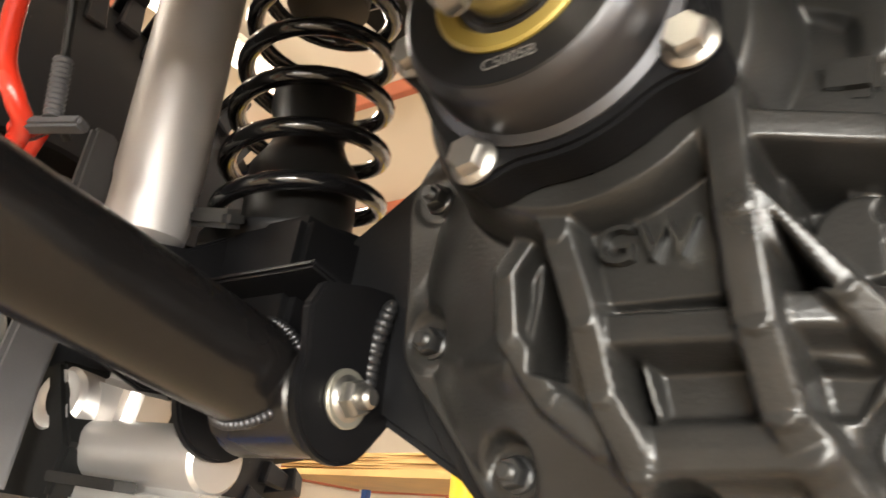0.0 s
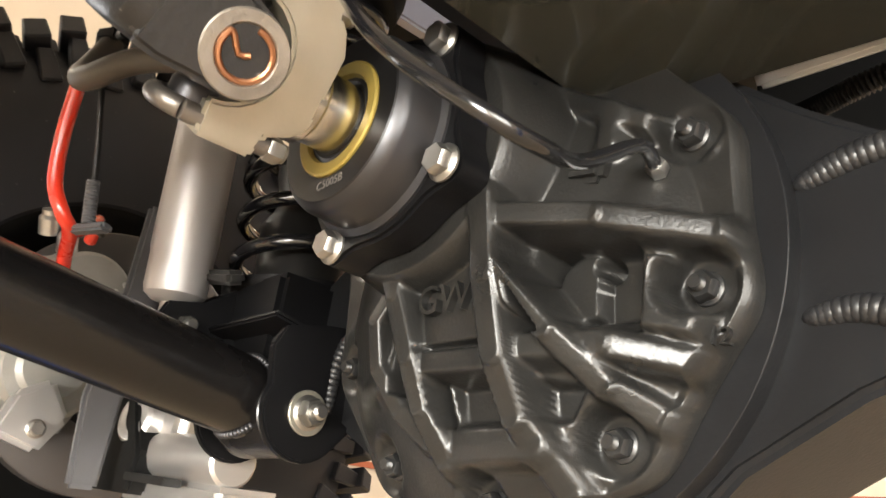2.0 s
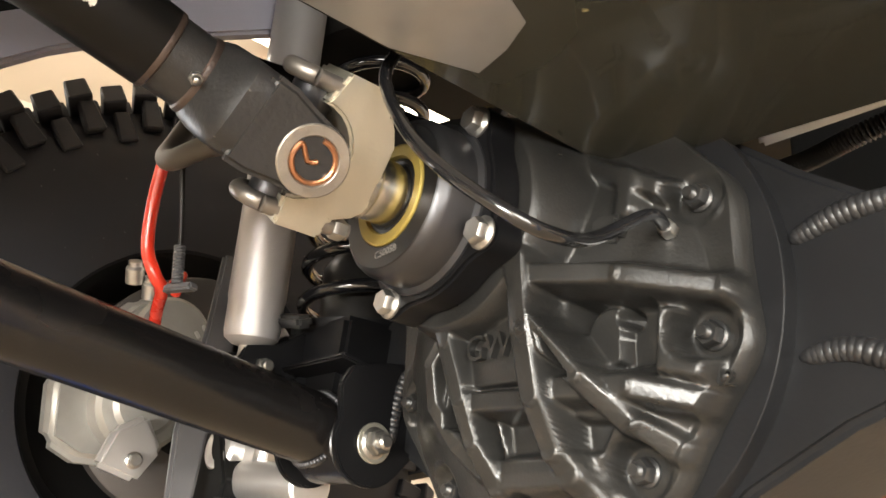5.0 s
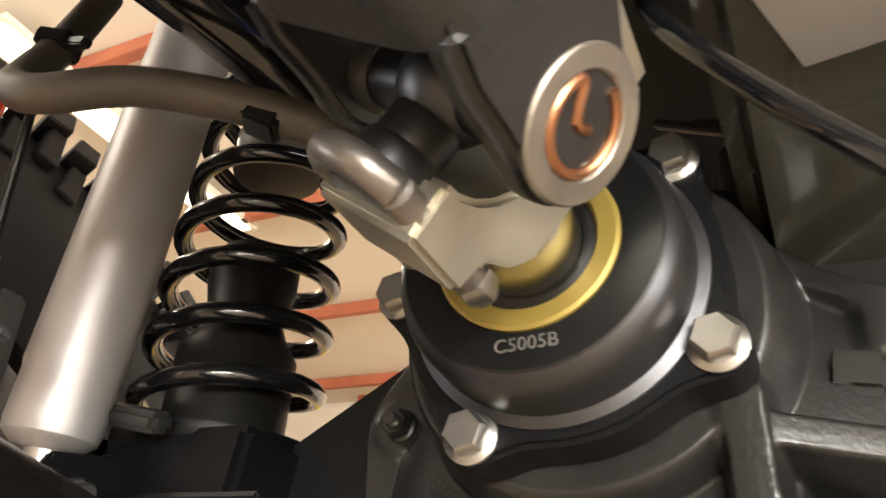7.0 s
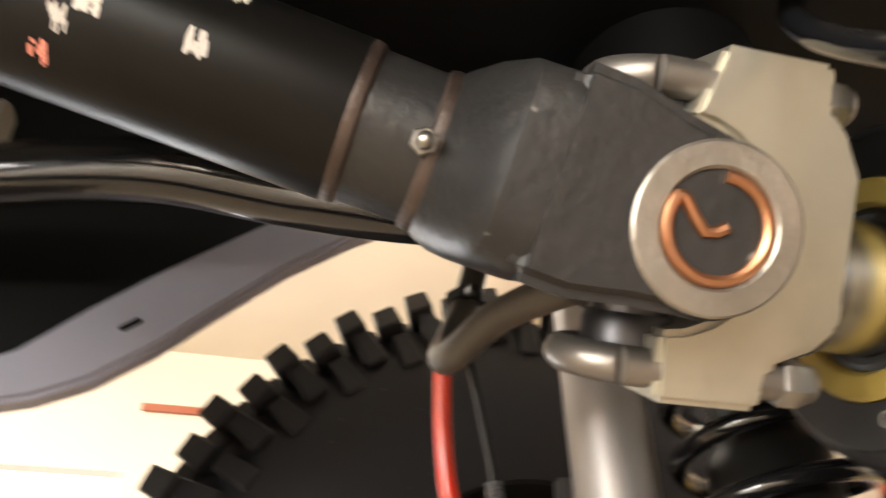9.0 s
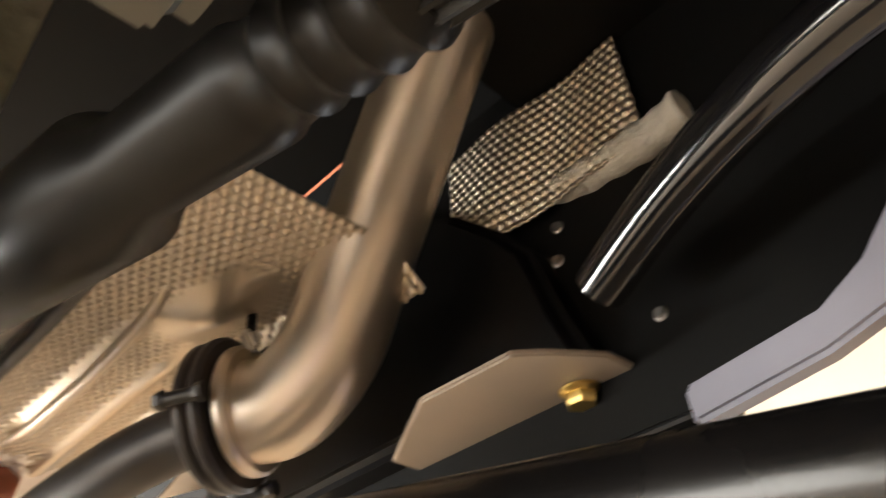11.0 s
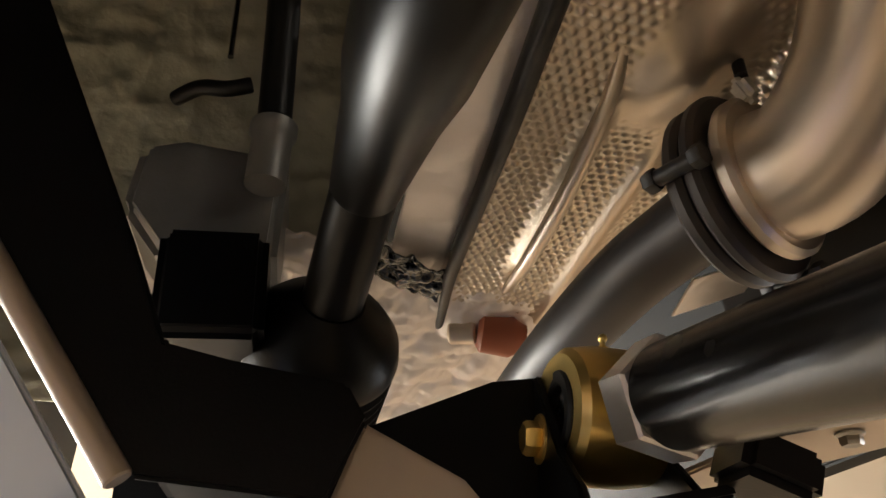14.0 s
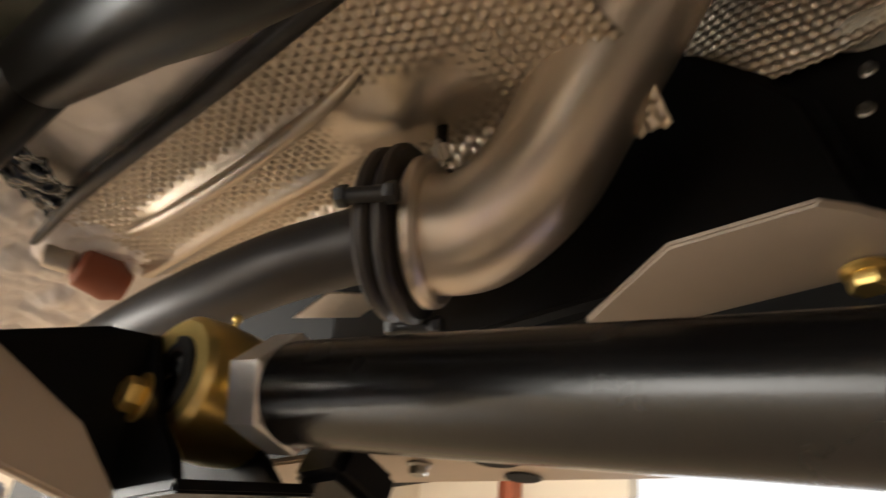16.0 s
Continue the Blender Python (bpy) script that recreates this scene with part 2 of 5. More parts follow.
def stud_nut(p, axis, flats):
    bm = bmesh.new()
    a = Vector(axis).normalized()
    lathe(bm, p, a, [(0, flats * 0.68), (flats * 0.12, flats * 0.66), (flats * 0.2, flats * 0.55)], 24)
    hexagon(bm, Vector(p) + a * flats * 0.14, a, flats, flats * 0.6)
    prof = [(0, flats * 0.3)]
    for k in range(9):
        prof += [(flats * (0.62 + 0.05 * k), flats * 0.3), (flats * (0.645 + 0.05 * k), flats * 0.27)]
    prof += [(flats * 1.1, flats * 0.25)]
    lathe(bm, p, a, prof, 18)
    return bm


def thing(name, base, label, category, group="", kind=""):
    ob = new(name)
    ob.location = base
    ob.empty_display_size = 0.02
    return tagged(ob, label, category, group, kind)


def origin_of(ob):
    o = Vector((0, 0, 0))
    while ob is not None:
        o += ob.location
        ob = ob.parent
    return o


def finish(bm, name, mat, sharp=0.6):
    bmesh.ops.recalc_face_normals(bm, faces=bm.faces)
    for f in bm.faces:
        f.smooth = True
    for e in bm.edges:
        if len(e.link_faces) == 2 and e.calc_face_angle(0) > sharp:
            e.smooth = False
    me = bpy.data.meshes.new(name)
    bm.to_mesh(me)
    bm.free()
    me.materials.append(mat)
    return me


def part(name, bm, mat, parent, label="", sharp=0.6):
    """One mesh, given in world places, under a thing or a part."""
    bm.transform(Matrix.Translation(-origin_of(parent)))
    ob = new(name, finish(bm, name, mat, sharp))
    ob.parent = parent
    return tagged(ob, label)


def solo(name, bm, mat, label, category, kind="", group="", base=None, sharp=0.6):
    """A thing that is one mesh."""
    if base is None:
        zs = [v.co for v in bm.verts]
        base = sum(zs, Vector()) / len(zs)
    bm.transform(Matrix.Translation(-Vector(base)))
    ob = new(name, finish(bm, name, mat, sharp))
    ob.location = base
    return tagged(ob, label, category, group, kind)


def words(text, size, mat, m, parent, label, depth=0.0008, name="lettering"):
    cu = bpy.data.curves.new("text", "FONT")
    cu.body, cu.size, cu.extrude, cu.align_x, cu.align_y = text, size, depth, "CENTER", "CENTER"
    cu.resolution_u = 3
    tmp = bpy.data.objects.new("text", cu)
    scene.collection.objects.link(tmp)
    bpy.context.view_layer.update()
    me = bpy.data.meshes.new_from_object(tmp.evaluated_get(bpy.context.evaluated_depsgraph_get()))
    bpy.data.objects.remove(tmp)
    bpy.data.curves.remove(cu)
    bm = bmesh.new()
    bm.from_mesh(me)
    bpy.data.meshes.remove(me)
    bm.transform(m)
    return part(name, bm, mat, parent, label)


V = Vector
X, Y, Z = V((1, 0, 0)), V((0, 1, 0)), V((0, 0, 1))

# ---- the workshop ----


def slab(name, lo, hi, mat, label, category, kind="structure"):
    bm = bmesh.new()
    c = (V(lo) + V(hi)) / 2
    block(bm, Matrix.Translation(c), V(hi) - V(lo), 0)
    return solo(name, bm, mat, label, category, kind, base=c)


slab("floor", (-7.2, -8.2, -0.1), (7.2, 8.2, 0.0), FLOOR, "sealed tan workshop floor", "floor")
slab("ceiling", (-7.2, -8.2, 4.8), (7.2, 8.2, 4.9), WALL, "cream insulated metal roof of the workshop", "ceiling")
slab("wall_north", (-7.2, 8.0, 0), (7.2, 8.2, 4.8), WALL, "cream sheet wall behind the truck", "wall")
# opening is added out of view, for the south fill lamp
wall_s = thing("wall_south", (0, -8.1, 0), "cream sheet wall with a large opening", "wall", kind="structure")
for lo, hi in (((-7.2, -8.2, 0), (2.6, -8.0, 4.8)), ((6.8, -8.2, 0), (7.2, -8.0, 4.8)), ((2.6, -8.2, 3.4), (6.8, -8.0, 4.8))):
    bm = bmesh.new()
    block(bm, Matrix.Translation((V(lo) + V(hi)) / 2), V(hi) - V(lo), 0)
    part("wall_panel", bm, WALL, wall_s)
# opening is added out of view, for the east fill lamp
wall_e = thing("wall_east", (7.1, 0, 0), "cream sheet wall with a large opening", "wall", kind="structure")
for lo, hi in (((7.0, -8.0, 0), (7.2, -5.8, 4.8)), ((7.0, -1.0, 0), (7.2, 8.0, 4.8)), ((7.0, -5.8, 3.4), (7.2, -1.0, 4.8))):
    bm = bmesh.new()
    block(bm, Matrix.Translation((V(lo) + V(hi)) / 2), V(hi) - V(lo), 0)
    part("wall_panel", bm, WALL, wall_e)
# west wall with the bay door opening
wall_w = thing("wall_west", (-7.1, 0, 0), "cream sheet wall with a large opening", "wall", kind="structure")
for lo, hi in (((-7.2, -8.0, 0), (-7.0, -4.9, 4.8)), ((-7.2, -1.5, 0), (-7.0, 8.0, 4.8)), ((-7.2, -4.9, 3.6), (-7.0, -1.5, 4.8))):
    bm = bmesh.new()
    block(bm, Matrix.Translation((V(lo) + V(hi)) / 2), V(hi) - V(lo), 0)
    part("wall_panel", bm, WALL, wall_w)
bm = bmesh.new()
block(bm, Matrix.Translation((-9.0, -3.2, 2.2)), (0.05, 6, 5), 0)
solo("backdrop", bm, glow("overcast_daylight", (0.95, 0.97, 1.0), 2.0), "bright daylight outside the bay door", "sky", "structure")
for k in range(4):
    for sx in (-6.9, 6.9):
        bm = bmesh.new()
        y = -6.4 + 4.3 * k
        if -5.8 < y < -1.0:
            continue
        prism(bm, [(-0.09, -0.1), (0.09, -0.1), (0.09, -0.085), (0.01, -0.085), (0.01, 0.085), (0.09, 0.085), (0.09, 0.1), (-0.09, 0.1), (-0.09, 0.085), (-0.01, 0.085), (-0.01, -0.085), (-0.09, -0.085)], (sx, y, 0), X, Y, 4.79)
        solo("steel_column", bm, REDIRON, "red oxide steel I-section column at the wall", "column", group="wall columns", base=(sx, y, 0))
for k in range(5):
    bm = bmesh.new()
    x = -5.4 + 2.7 * k
    prism(bm, [(-0.09, -0.1), (0.09, -0.1), (0.09, -0.085), (0.01, -0.085), (0.01, 0.085), (0.09, 0.085), (0.09, 0.1), (-0.09, 0.1), (-0.09, 0.085), (-0.01, 0.085), (-0.01, -0.085), (-0.09, -0.085)], (x, 7.88, 0), X, Y, 4.79)
    solo("steel_column", bm, REDIRON, "red oxide steel I-section column at the wall", "column", group="wall columns", base=(x, 7.88, 0))
for k in range(4):
    bm = bmesh.new()
    z = 0.9 + 1.1 * k
    block(bm, Matrix.Translation((0, 7.97, z)), (13.9, 0.05, 0.07), 0.004)
    solo("wall_girt", bm, REDIRON, "red oxide horizontal wall rail", "wall rail", group="wall rails")
    bm = bmesh.new()
    block(bm, Matrix.Translation((-6.97, 3.2, z)), (0.05, 9.3, 0.07), 0.004)
    solo("wall_girt", bm, REDIRON, "red oxide horizontal wall rail", "wall rail", group="wall rails")
for k in range(9):
    bm = bmesh.new()
    y = -7.2 + 1.8 * k
    if -5.0 < y < 1.0:
        continue
    block(bm, Matrix.Translation((0, y, 4.73)), (13.9, 0.08, 0.13), 0.006)
    solo("roof_purlin", bm, REDIRON, "red oxide roof purlin under the cream roof", "roof beam", group="roof purlins")
for x in (-2.2, 2.2, 4.6):
    bm = bmesh.new()
    block(bm, Matrix.Translation((x, 0, 4.66)), (0.16, 15.9, 0.27), 0.006)
    solo("roof_rafter", bm, REDIRON, "red oxide steel roof rafter", "roof beam", group="roof rafters")
for sx, sy in STRIPS:
    lamp = thing("strip_light", (sx, sy, 4.66), "slim white strip light under the roof", "ceiling light", "strip lights")
    bm = bmesh.new()
    block(bm, Matrix.Translation((sx, sy, 4.69)), (0.34, 2.5, 0.05), 0.006)
    part("housing", bm, WALL, lamp)
    for dy in (-0.9, 0.9):
        bm = bmesh.new()
        rod(bm, (sx, sy + dy, 4.712), (sx, sy + dy, 4.80), 0.012, 12)
        part("hanger", bm, WALL, lamp)
    bm = bmesh.new()
    block(bm, Matrix.Translation((sx, sy, 4.65)), (0.26, 2.4, 0.015), 0.004)
    part("diffuser", bm, glow("strip_diffuser", (1.0, 0.88, 0.72), 5.0), lamp)
# two-post lift
for sx, ly, lh in ((-1.75, 0.1, 1.75), (1.75, 0.1, 1.75)):
    lift = thing("lift_post", (sx, ly, 0), "blue painted post of a two-post vehicle lift", "vehicle lift", "lift posts")
    bm = bmesh.new()
    prism(bm, [(-0.14, -0.12), (0.14, -0.12), (0.14, 0.12), (0.10, 0.12), (0.10, -0.08), (-0.10, -0.08), (-0.10, 0.12), (-0.14, 0.12)], (sx, ly, 0.02), X, Y, lh, 0.006)
    part("column", bm, BLUE, lift)
    bm = bmesh.new()
    block(bm, Matrix.Translation((sx, ly, 0.01)), (0.5, 0.45, 0.02), 0.004)
    part("base_plate", bm, BLUE, lift)
# stacked plywood and a yellow barrel stand behind the truck
ply = thing("plywood_stack", (-3.9, 5.2, 1.861), "stack of pale plywood sheets on a rack", "plywood")
for k in range(7):
    bm = bmesh.new()
    block(bm, pose(-3.9, 5.2, 1.87 + 0.021 * k, 0, 0, 4 * (k % 3) - 4), (2.4, 1.2, 0.018), 0.002)
    part("plywood_sheet", bm, WOOD, ply)
bench = thing("storage_rack", (-3.9, 5.2, 0), "tall blue-legged rack that carries plywood", "rack")
bm = bmesh.new()
block(bm, Matrix.Translation((-3.9, 5.2, 1.836)), (2.5, 1.3, 0.05), 0.004)
part("top", bm, WOOD, bench)
for sx in (-1.15, 1.15):
    for sy in (-0.55, 0.55):
        bm = bmesh.new()
        block(bm, Matrix.Translation((-3.9 + sx, 5.2 + sy, 0.9055)), (0.07, 0.07, 1.811), 0.004)
        part("leg", bm, BLUE, bench)

# ---- the rear axle ----
AX = V((0, 0.07, 1.45))
axle = thing("rear_axle", AX, "black painted fabricated rear axle housing hanging under the truck", "axle")
bm = bmesh.new()
outline = []
for k in range(13):
    a = math.radians(40 + 100 * k / 12)
    outline.append((0.19 * math.cos(a), 0.175 * math.sin(a)))
outline += [(-0.27, 0.035), (-0.285, -0.03), (-0.27, -0.062)]
for k in range(15):
    a = math.radians(222 + 96 * k / 14)
    outline.append((0.192 * math.cos(a), 0.192 * math.sin(a)))
outline += [(0.205, -0.092), (0.248, -0.074), (0.268, -0.055), (0.262, 0.01), (0.25, 0.032), (0.19, 0.075)]
prism(bm, outline, (0, 0.165, 1.45), X, Z, 0.14, 0.006, 3)
part("housing_body", bm, HOUSING, axle)
bm = bmesh.new()
lathe(bm, (0, 0.03, 1.45), -Y, [(0, 0.182), (0.0205, 0.182), (0.021, 0.1815), (0.021, 0.1)], 96, closed=False)
part("mounting_ring", bm, HOUSING, axle)
for s in (1, -1):
    bm = bmesh.new()
    rod(bm, (0.2 * s, 0.075, 1.434), (0.70 * s, 0.075, 1.434), 0.048, 48, 0.003)
    part("axle_tube", bm, HOUSING, axle)


def weld(parent, pts, r, mat, n):
    path = smooth_path(pts, 24)
    bm = bmesh.new()
    for k in range(n):
        i = k / (n - 1) * (len(path) - 1)
        p = path[int(i)]
        f = 1.0 if n > 60 else 0.4 + 0.6 * math.sin(math.pi * (k + 0.5) / n) ** 0.5
        q = path[min(int(i) + 1, len(path) - 1)]
        d = (q - path[max(int(i) - 1, 0)]).normalized()
        m = Matrix.Translation(p) @ d.to_track_quat("X", "Z").to_matrix().to_4x4() @ Matrix.Diagonal((r * 0.75, r * f, r * f, 1))
        bmesh.ops.create_uvsphere(bm, u_segments=10, v_segments=6, radius=1, matrix=m)
    ob = part("weld_bead", bm, mat, parent, sharp=3)
    return tagged(ob, kind="stuff")


weld(axle, [(0.185, 0.0265, 1.478), (0.215, 0.0265, 1.487), (0.25, 0.0265, 1.489)], 0.0085, WELDBLACK, 18)
weld(axle, [(0.185, 0.0265, 1.402), (0.21, 0.0265, 1.403), (0.24, 0.0265, 1.392), (0.262, 0.0265, 1.384)], 0.0085, WELDBLACK, 21)
weld(axle, [(-0.20, 0.015, 1.43), (-0.208, 0.012, 1.40), (-0.207, 0.01, 1.37)], 0.007, WELDBLACK, 14)

# ---- third member ----
third = thing("third_member", (0, 0, 1.45), "black cast differential carrier with raised ribs bolted to the axle", "differential")


def seg_dist(u, v, a, b):
    ax, ay, bx, by = a[0], a[1], b[0], b[1]
    t = np.clip(((u - ax) * (bx - ax) + (v - ay) * (by - ay)) / ((bx - ax) ** 2 + (by - ay) ** 2), 0, 1)
    return np.hypot(u - ax - t * (bx - ax), v - ay - t * (by - ay)), t


def step(x):
    x = np.clip(x, 0, 1)
    return x * x * (3 - 2 * x)


def inside(u, v, poly, soft):
    """1 deep inside a convex outline, given anticlockwise, 0 outside, with a soft edge."""
    d = np.full_like(u, 1e3)
    for (ax, ay), (bx, by) in zip(poly, poly[1:] + poly[:1]):
        n = math.hypot(bx - ax, by - ay)
        d = np.minimum(d, ((bx - ax) * (v - ay) - (by - ay) * (u - ax)) / n)
    return step(d / soft)


PIN = (-0.024, 0.062)
RIBS = [
    # points (across, up, height), half width, foot
    ([(-0.040, 0.0, 0.080), (-0.031, -0.03, 0.080), (-0.020, -0.07, 0.073), (-0.016, -0.10, 0.062), (-0.004, -0.130, 0.047), (0.014, -0.150, 0.028)], 0.0060, 0.006),
    ([(0.045, 0.015, 0.086), (0.047, -0.03, 0.082), (0.050, -0.075, 0.073), (0.055, -0.108, 0.058), (0.074, -0.145, 0.028)], 0.0070, 0.006),
    ([(-0.050, -0.012, 0.060), (-0.066, -0.04, 0.064), (-0.066, -0.07, 0.058), (-0.048, -0.098, 0.050), (-0.022, -0.118, 0.044)], 0.0050, 0.005),
    ([(-0.02, -0.074, 0.066), (0.05, -0.076, 0.066)], 0.0055, 0.006),
    ([(-0.008, -0.122, 0.046), (0.06, -0.120, 0.048)], 0.0075, 0.008),
    ([(0.049, -0.026, 0.082), (0.080, -0.064, 0.066), (0.104, -0.092, 0.044), (0.124, -0.106, 0.022)], 0.0055, 0.006),
    ([(0.058, -0.070, 0.062), (0.105, -0.070, 0.050), (0.150, -0.080, 0.026)], 0.0055, 0.008),
    ([(0.050, 0.004, 0.082), (0.105, -0.001, 0.060), (0.162, -0.014, 0.034)], 0.0055, 0.008),
    ([(0.060, 0.10, 0.036), (0.10, 0.075, 0.038), (0.148, 0.048, 0.028)], 0.004, 0.008),
    ([(0.035, 0.075, 0.050), (0.06, 0.10, 0.036)], 0.004, 0.010),
    ([(0.100, 0.052, 0.040), (0.10, 0.075, 0.038)], 0.004, 0.010),
    ([(-0.135, -0.035, 0.018), (-0.10, -0.06, 0.034), (-0.066, -0.072, 0.052)], 0.010, 0.018),
    ([(-0.09, -0.04, 0.03), (-0.06, -0.03, 0.05)], 0.012, 0.02),
]
STUDS = [(0.152, math.radians(a)) for a in (21, -14.5, -50.5, -86, -122, -158, 166, 130, 94, 57)]


def casting_height(u, v):
    r = np.hypot(u, v)
    h = np.full_like(u, 0.012)
    rho = np.hypot(u * 1.0, (v + 0.02) * 1.0)
    h = np.maximum(h, 0.012 + 0.042 * np.clip(1 - (rho / 0.150) ** 2.4, 0, 1) ** 0.8)
    # drain-like faces: plate with the raised letters, light window, right pocket
    for poly, height, soft in (
        ([(-0.030, -0.066), (0.048, -0.066), (0.045, -0.008), (-0.038, -0.004)], 0.064, 0.003),
        ([(0.004, -0.112), (0.050, -0.112), (0.046, -0.084), (-0.002, -0.084)], 0.038, 0.005),
        ([(-0.016, -0.112), (0.004, -0.112), (-0.002, -0.084), (-0.020, -0.084)], 0.022, 0.004),
        ([(0.060, -0.058), (0.078, -0.060), (0.120, -0.058), (0.122, -0.014), (0.060, -0.008)], 0.020, 0.006),
        ([(0.058, -0.110), (0.080, -0.110), (0.092, -0.088), (0.060, -0.084)], 0.030, 0.005),
    ):
        k = inside(u, v, poly, soft)
        h = h * (1 - k) + height * k
    k = inside(u, v, [(0.118, -0.066), (0.152, -0.074), (0.164, -0.026), (0.122, -0.016)], 0.006)
    h = np.maximum(h, 0.012 + k * (0.030 - 0.25 * (u - 0.12)))
    # round boss inside the right pocket, with the plug hole
    d = np.hypot(u - 0.086, v + 0.034)
    h = np.maximum(h, 0.014 + 0.020 * step((0.024 - d) / 0.006) * (u < 0.094))
    d = np.hypot(u - 0.097, v + 0.023)
    h = h - 0.012 * step((0.0065 - d) / 0.002)
    # nose that carries the pinion support
    d = np.hypot(u - PIN[0], v - PIN[1])
    nose = 0.084 * step((0.110 - d) / 0.028) + 0.0
    h = np.maximum(h, np.minimum(nose, 0.0838))
    for pts, half, foot in RIBS:
        best = np.zeros_like(u)
        crest = np.zeros_like(u)
        for a, b in zip(pts, pts[1:]):
            d, t = seg_dist(u, v, a, b)
            k = step((half + foot - d) / foot)
            c = (a[2] + (b[2] - a[2]) * t) * 1.0 - 0.05 * d
            crest = np.where(k > best, c, crest)
            best = np.maximum(best, k)
        h = np.maximum(h, h * (1 - best) + crest * best)
    # dark window through the web beside the diagonal rib
    k = inside(u, v, [(0.062, -0.062), (0.079, -0.066), (0.059, -0.034)], 0.004)
    h = h * (1 - k) + 0.022 * k
    k = inside(u, v, [(-0.056, -0.088), (-0.038, -0.092), (-0.036, -0.030), (-0.050, -0.030)], 0.004)
    h = h * (1 - k) + 0.022 * k
    # seats under the nuts
    for sr, a in STUDS:
        d = np.hypot(u - sr * math.cos(a), v - sr * math.sin(a))
        k = step((0.020 - d) / 0.005)
        h = h * (1 - k) + 0.012 * k
    return h


def build_casting():
    nr, na = 150, 420
    ang = np.linspace(0, 2 * math.pi, na, endpoint=False)
    edge = np.full(na, 0.164)
    for sr, a in STUDS:
        da = np.angle(np.exp(1j * (ang - a)))
        edge = np.maximum(edge, 0.164 + 0.008 * np.exp(-((da / 0.16) ** 2)))
    rad = np.linspace(0.0, 1, nr + 1)[1:]
    uu = rad[:, None] * edge[None] * np.cos(ang)[None]
    vv = rad[:, None] * edge[None] * np.sin(ang)[None]
    hh = casting_height(uu, vv)
    verts = [(0.0, -float(casting_height(np.zeros(1), np.zeros(1))[0]), 0.0)]
    for i in range(nr):
        verts += [(float(uu[i, k]), -float(hh[i, k]), float(vv[i, k])) for k in range(na)]
    verts += [(float(uu[-1, k]) * 1.006, 0.008, float(vv[-1, k]) * 1.006) for k in range(na)]
    faces = [(0, 1 + (k + 1) % na, 1 + k) for k in range(na)]
    for i in range(nr):
        a, b = 1 + i * na, 1 + (i + 1) * na
        faces += [(a + k, a + (k + 1) % na, b + (k + 1) % na, b + k) for k in range(na)]
    me = bpy.data.meshes.new("casting")
    me.from_pydata(verts, [], faces)
    me.materials.append(CAST)
    me.polygons.foreach_set("use_smooth", [True] * len(me.polygons))
    ob = new("casting", me)
    ob.parent = third
    return ob


casting = build_casting()
tagged(casting, "black painted sand-cast ribbed carrier")
for sr, a in STUDS:
    p = V((sr * math.cos(a), -0.012, 1.45 + sr * math.sin(a)))
    part("stud_nut", stud_nut(p, -Y, 0.0145), DARKBOLT, third)
TOFACE = Matrix.Rotation(math.radians(90), 4, "X")
words("GW", 0.026, CAST, Matrix.Translation((0.007, -0.0660, 1.45 - 0.038)) @ TOFACE, third, "raised cast letters", 0.0035)
words("122312", 0.0135, CAST, Matrix.Translation((0.142, -0.0175, 1.45 - 0.064)) @ Matrix.Rotation(math.radians(8), 4, "Y") @ TOFACE, third, "raised cast numerals", 0.002)
for k in range(6):
    bm = bmesh.new()
    block(bm, pose(-0.128 + 0.009 * k, -0.0135, 1.376 + 0.001 * k), (0.006, 0.004, 0.009), 0.001)
    part("cast_mark", bm, CAST, third)

# pinion support, seal and hub
PA = V((PIN[0], 0, 1.45 + PIN[1]))


def ppt(d):
    return PA + V((0, -d, 0))


bm = bmesh.new()
outline = []
PB = [math.radians(a) for a in (-116, -29, 44, 115, 178)]
for k in range(120):
    a = 2 * math.pi * k / 120
    r = 0.072
    for b in PB:
        da = math.atan2(math.sin(a - b), math.cos(a - b))
        r = max(r, 0.072 + 0.015 * math.exp(-((da / 0.20) ** 2)))
    outline.append((r * math.cos(a), r * math.sin(a)))
prism(bm, outline, ppt(0.083), X, Z, 0.027, 0.0025)
part("pinion_support", bm, BLACK, third)
bm = bmesh.new()
lathe(bm, ppt(0.108), -Y, [(0, 0.066), (0.004, 0.066), (0.006, 0.0615), (0.026, 0.0605), (0.031, 0.0585), (0.034, 0.055)], 96, closed=False)
part("seal_cap", bm, CAP, third, "polished dark steel cap")
bm = bmesh.new()
lathe(bm, ppt(0.142), -Y, [(0, 0.055), (0.0008, 0.054), (0.0008, 0.039), (-0.004, 0.0385)], 96, closed=False)
cap_face = part("cap_face", bm, CAPFACE, third)
bm = bmesh.new()
lathe(bm, ppt(0.1395), -Y, [(-0.004, 0.0388), (0.0042, 0.0385), (0.0052, 0.037), (0.0045, 0.030), (0.002, 0.0285), (-0.004, 0.028)], 80, closed=False)
part("seal_ring", bm, SEAL, third, "gold coated oil seal ring")
bm = bmesh.new()
lathe(bm, ppt(0.138), -Y, [(0, 0.0288), (0.003, 0.0285), (0.004, 0.026), (0.003, 0.0235)], 64, closed=False)
part("seal_lip", bm, HOSE, third)
words("C5005B", 0.0078, LETTER, Matrix.Translation(ppt(0.1433) + V((0.002, 0, -0.0440))) @ Matrix.Rotation(math.radians(-3), 4, "Y") @ TOFACE, third, "pale engraved part number", 0.0002)
for b in PB:
    p = ppt(0.110) + V((0.0745 * math.cos(b), 0, 0.0745 * math.sin(b)))
    part("flange_bolt", flange_bolt(p, -Y, 0.0165), BOLT, third, "grey flange bolt")
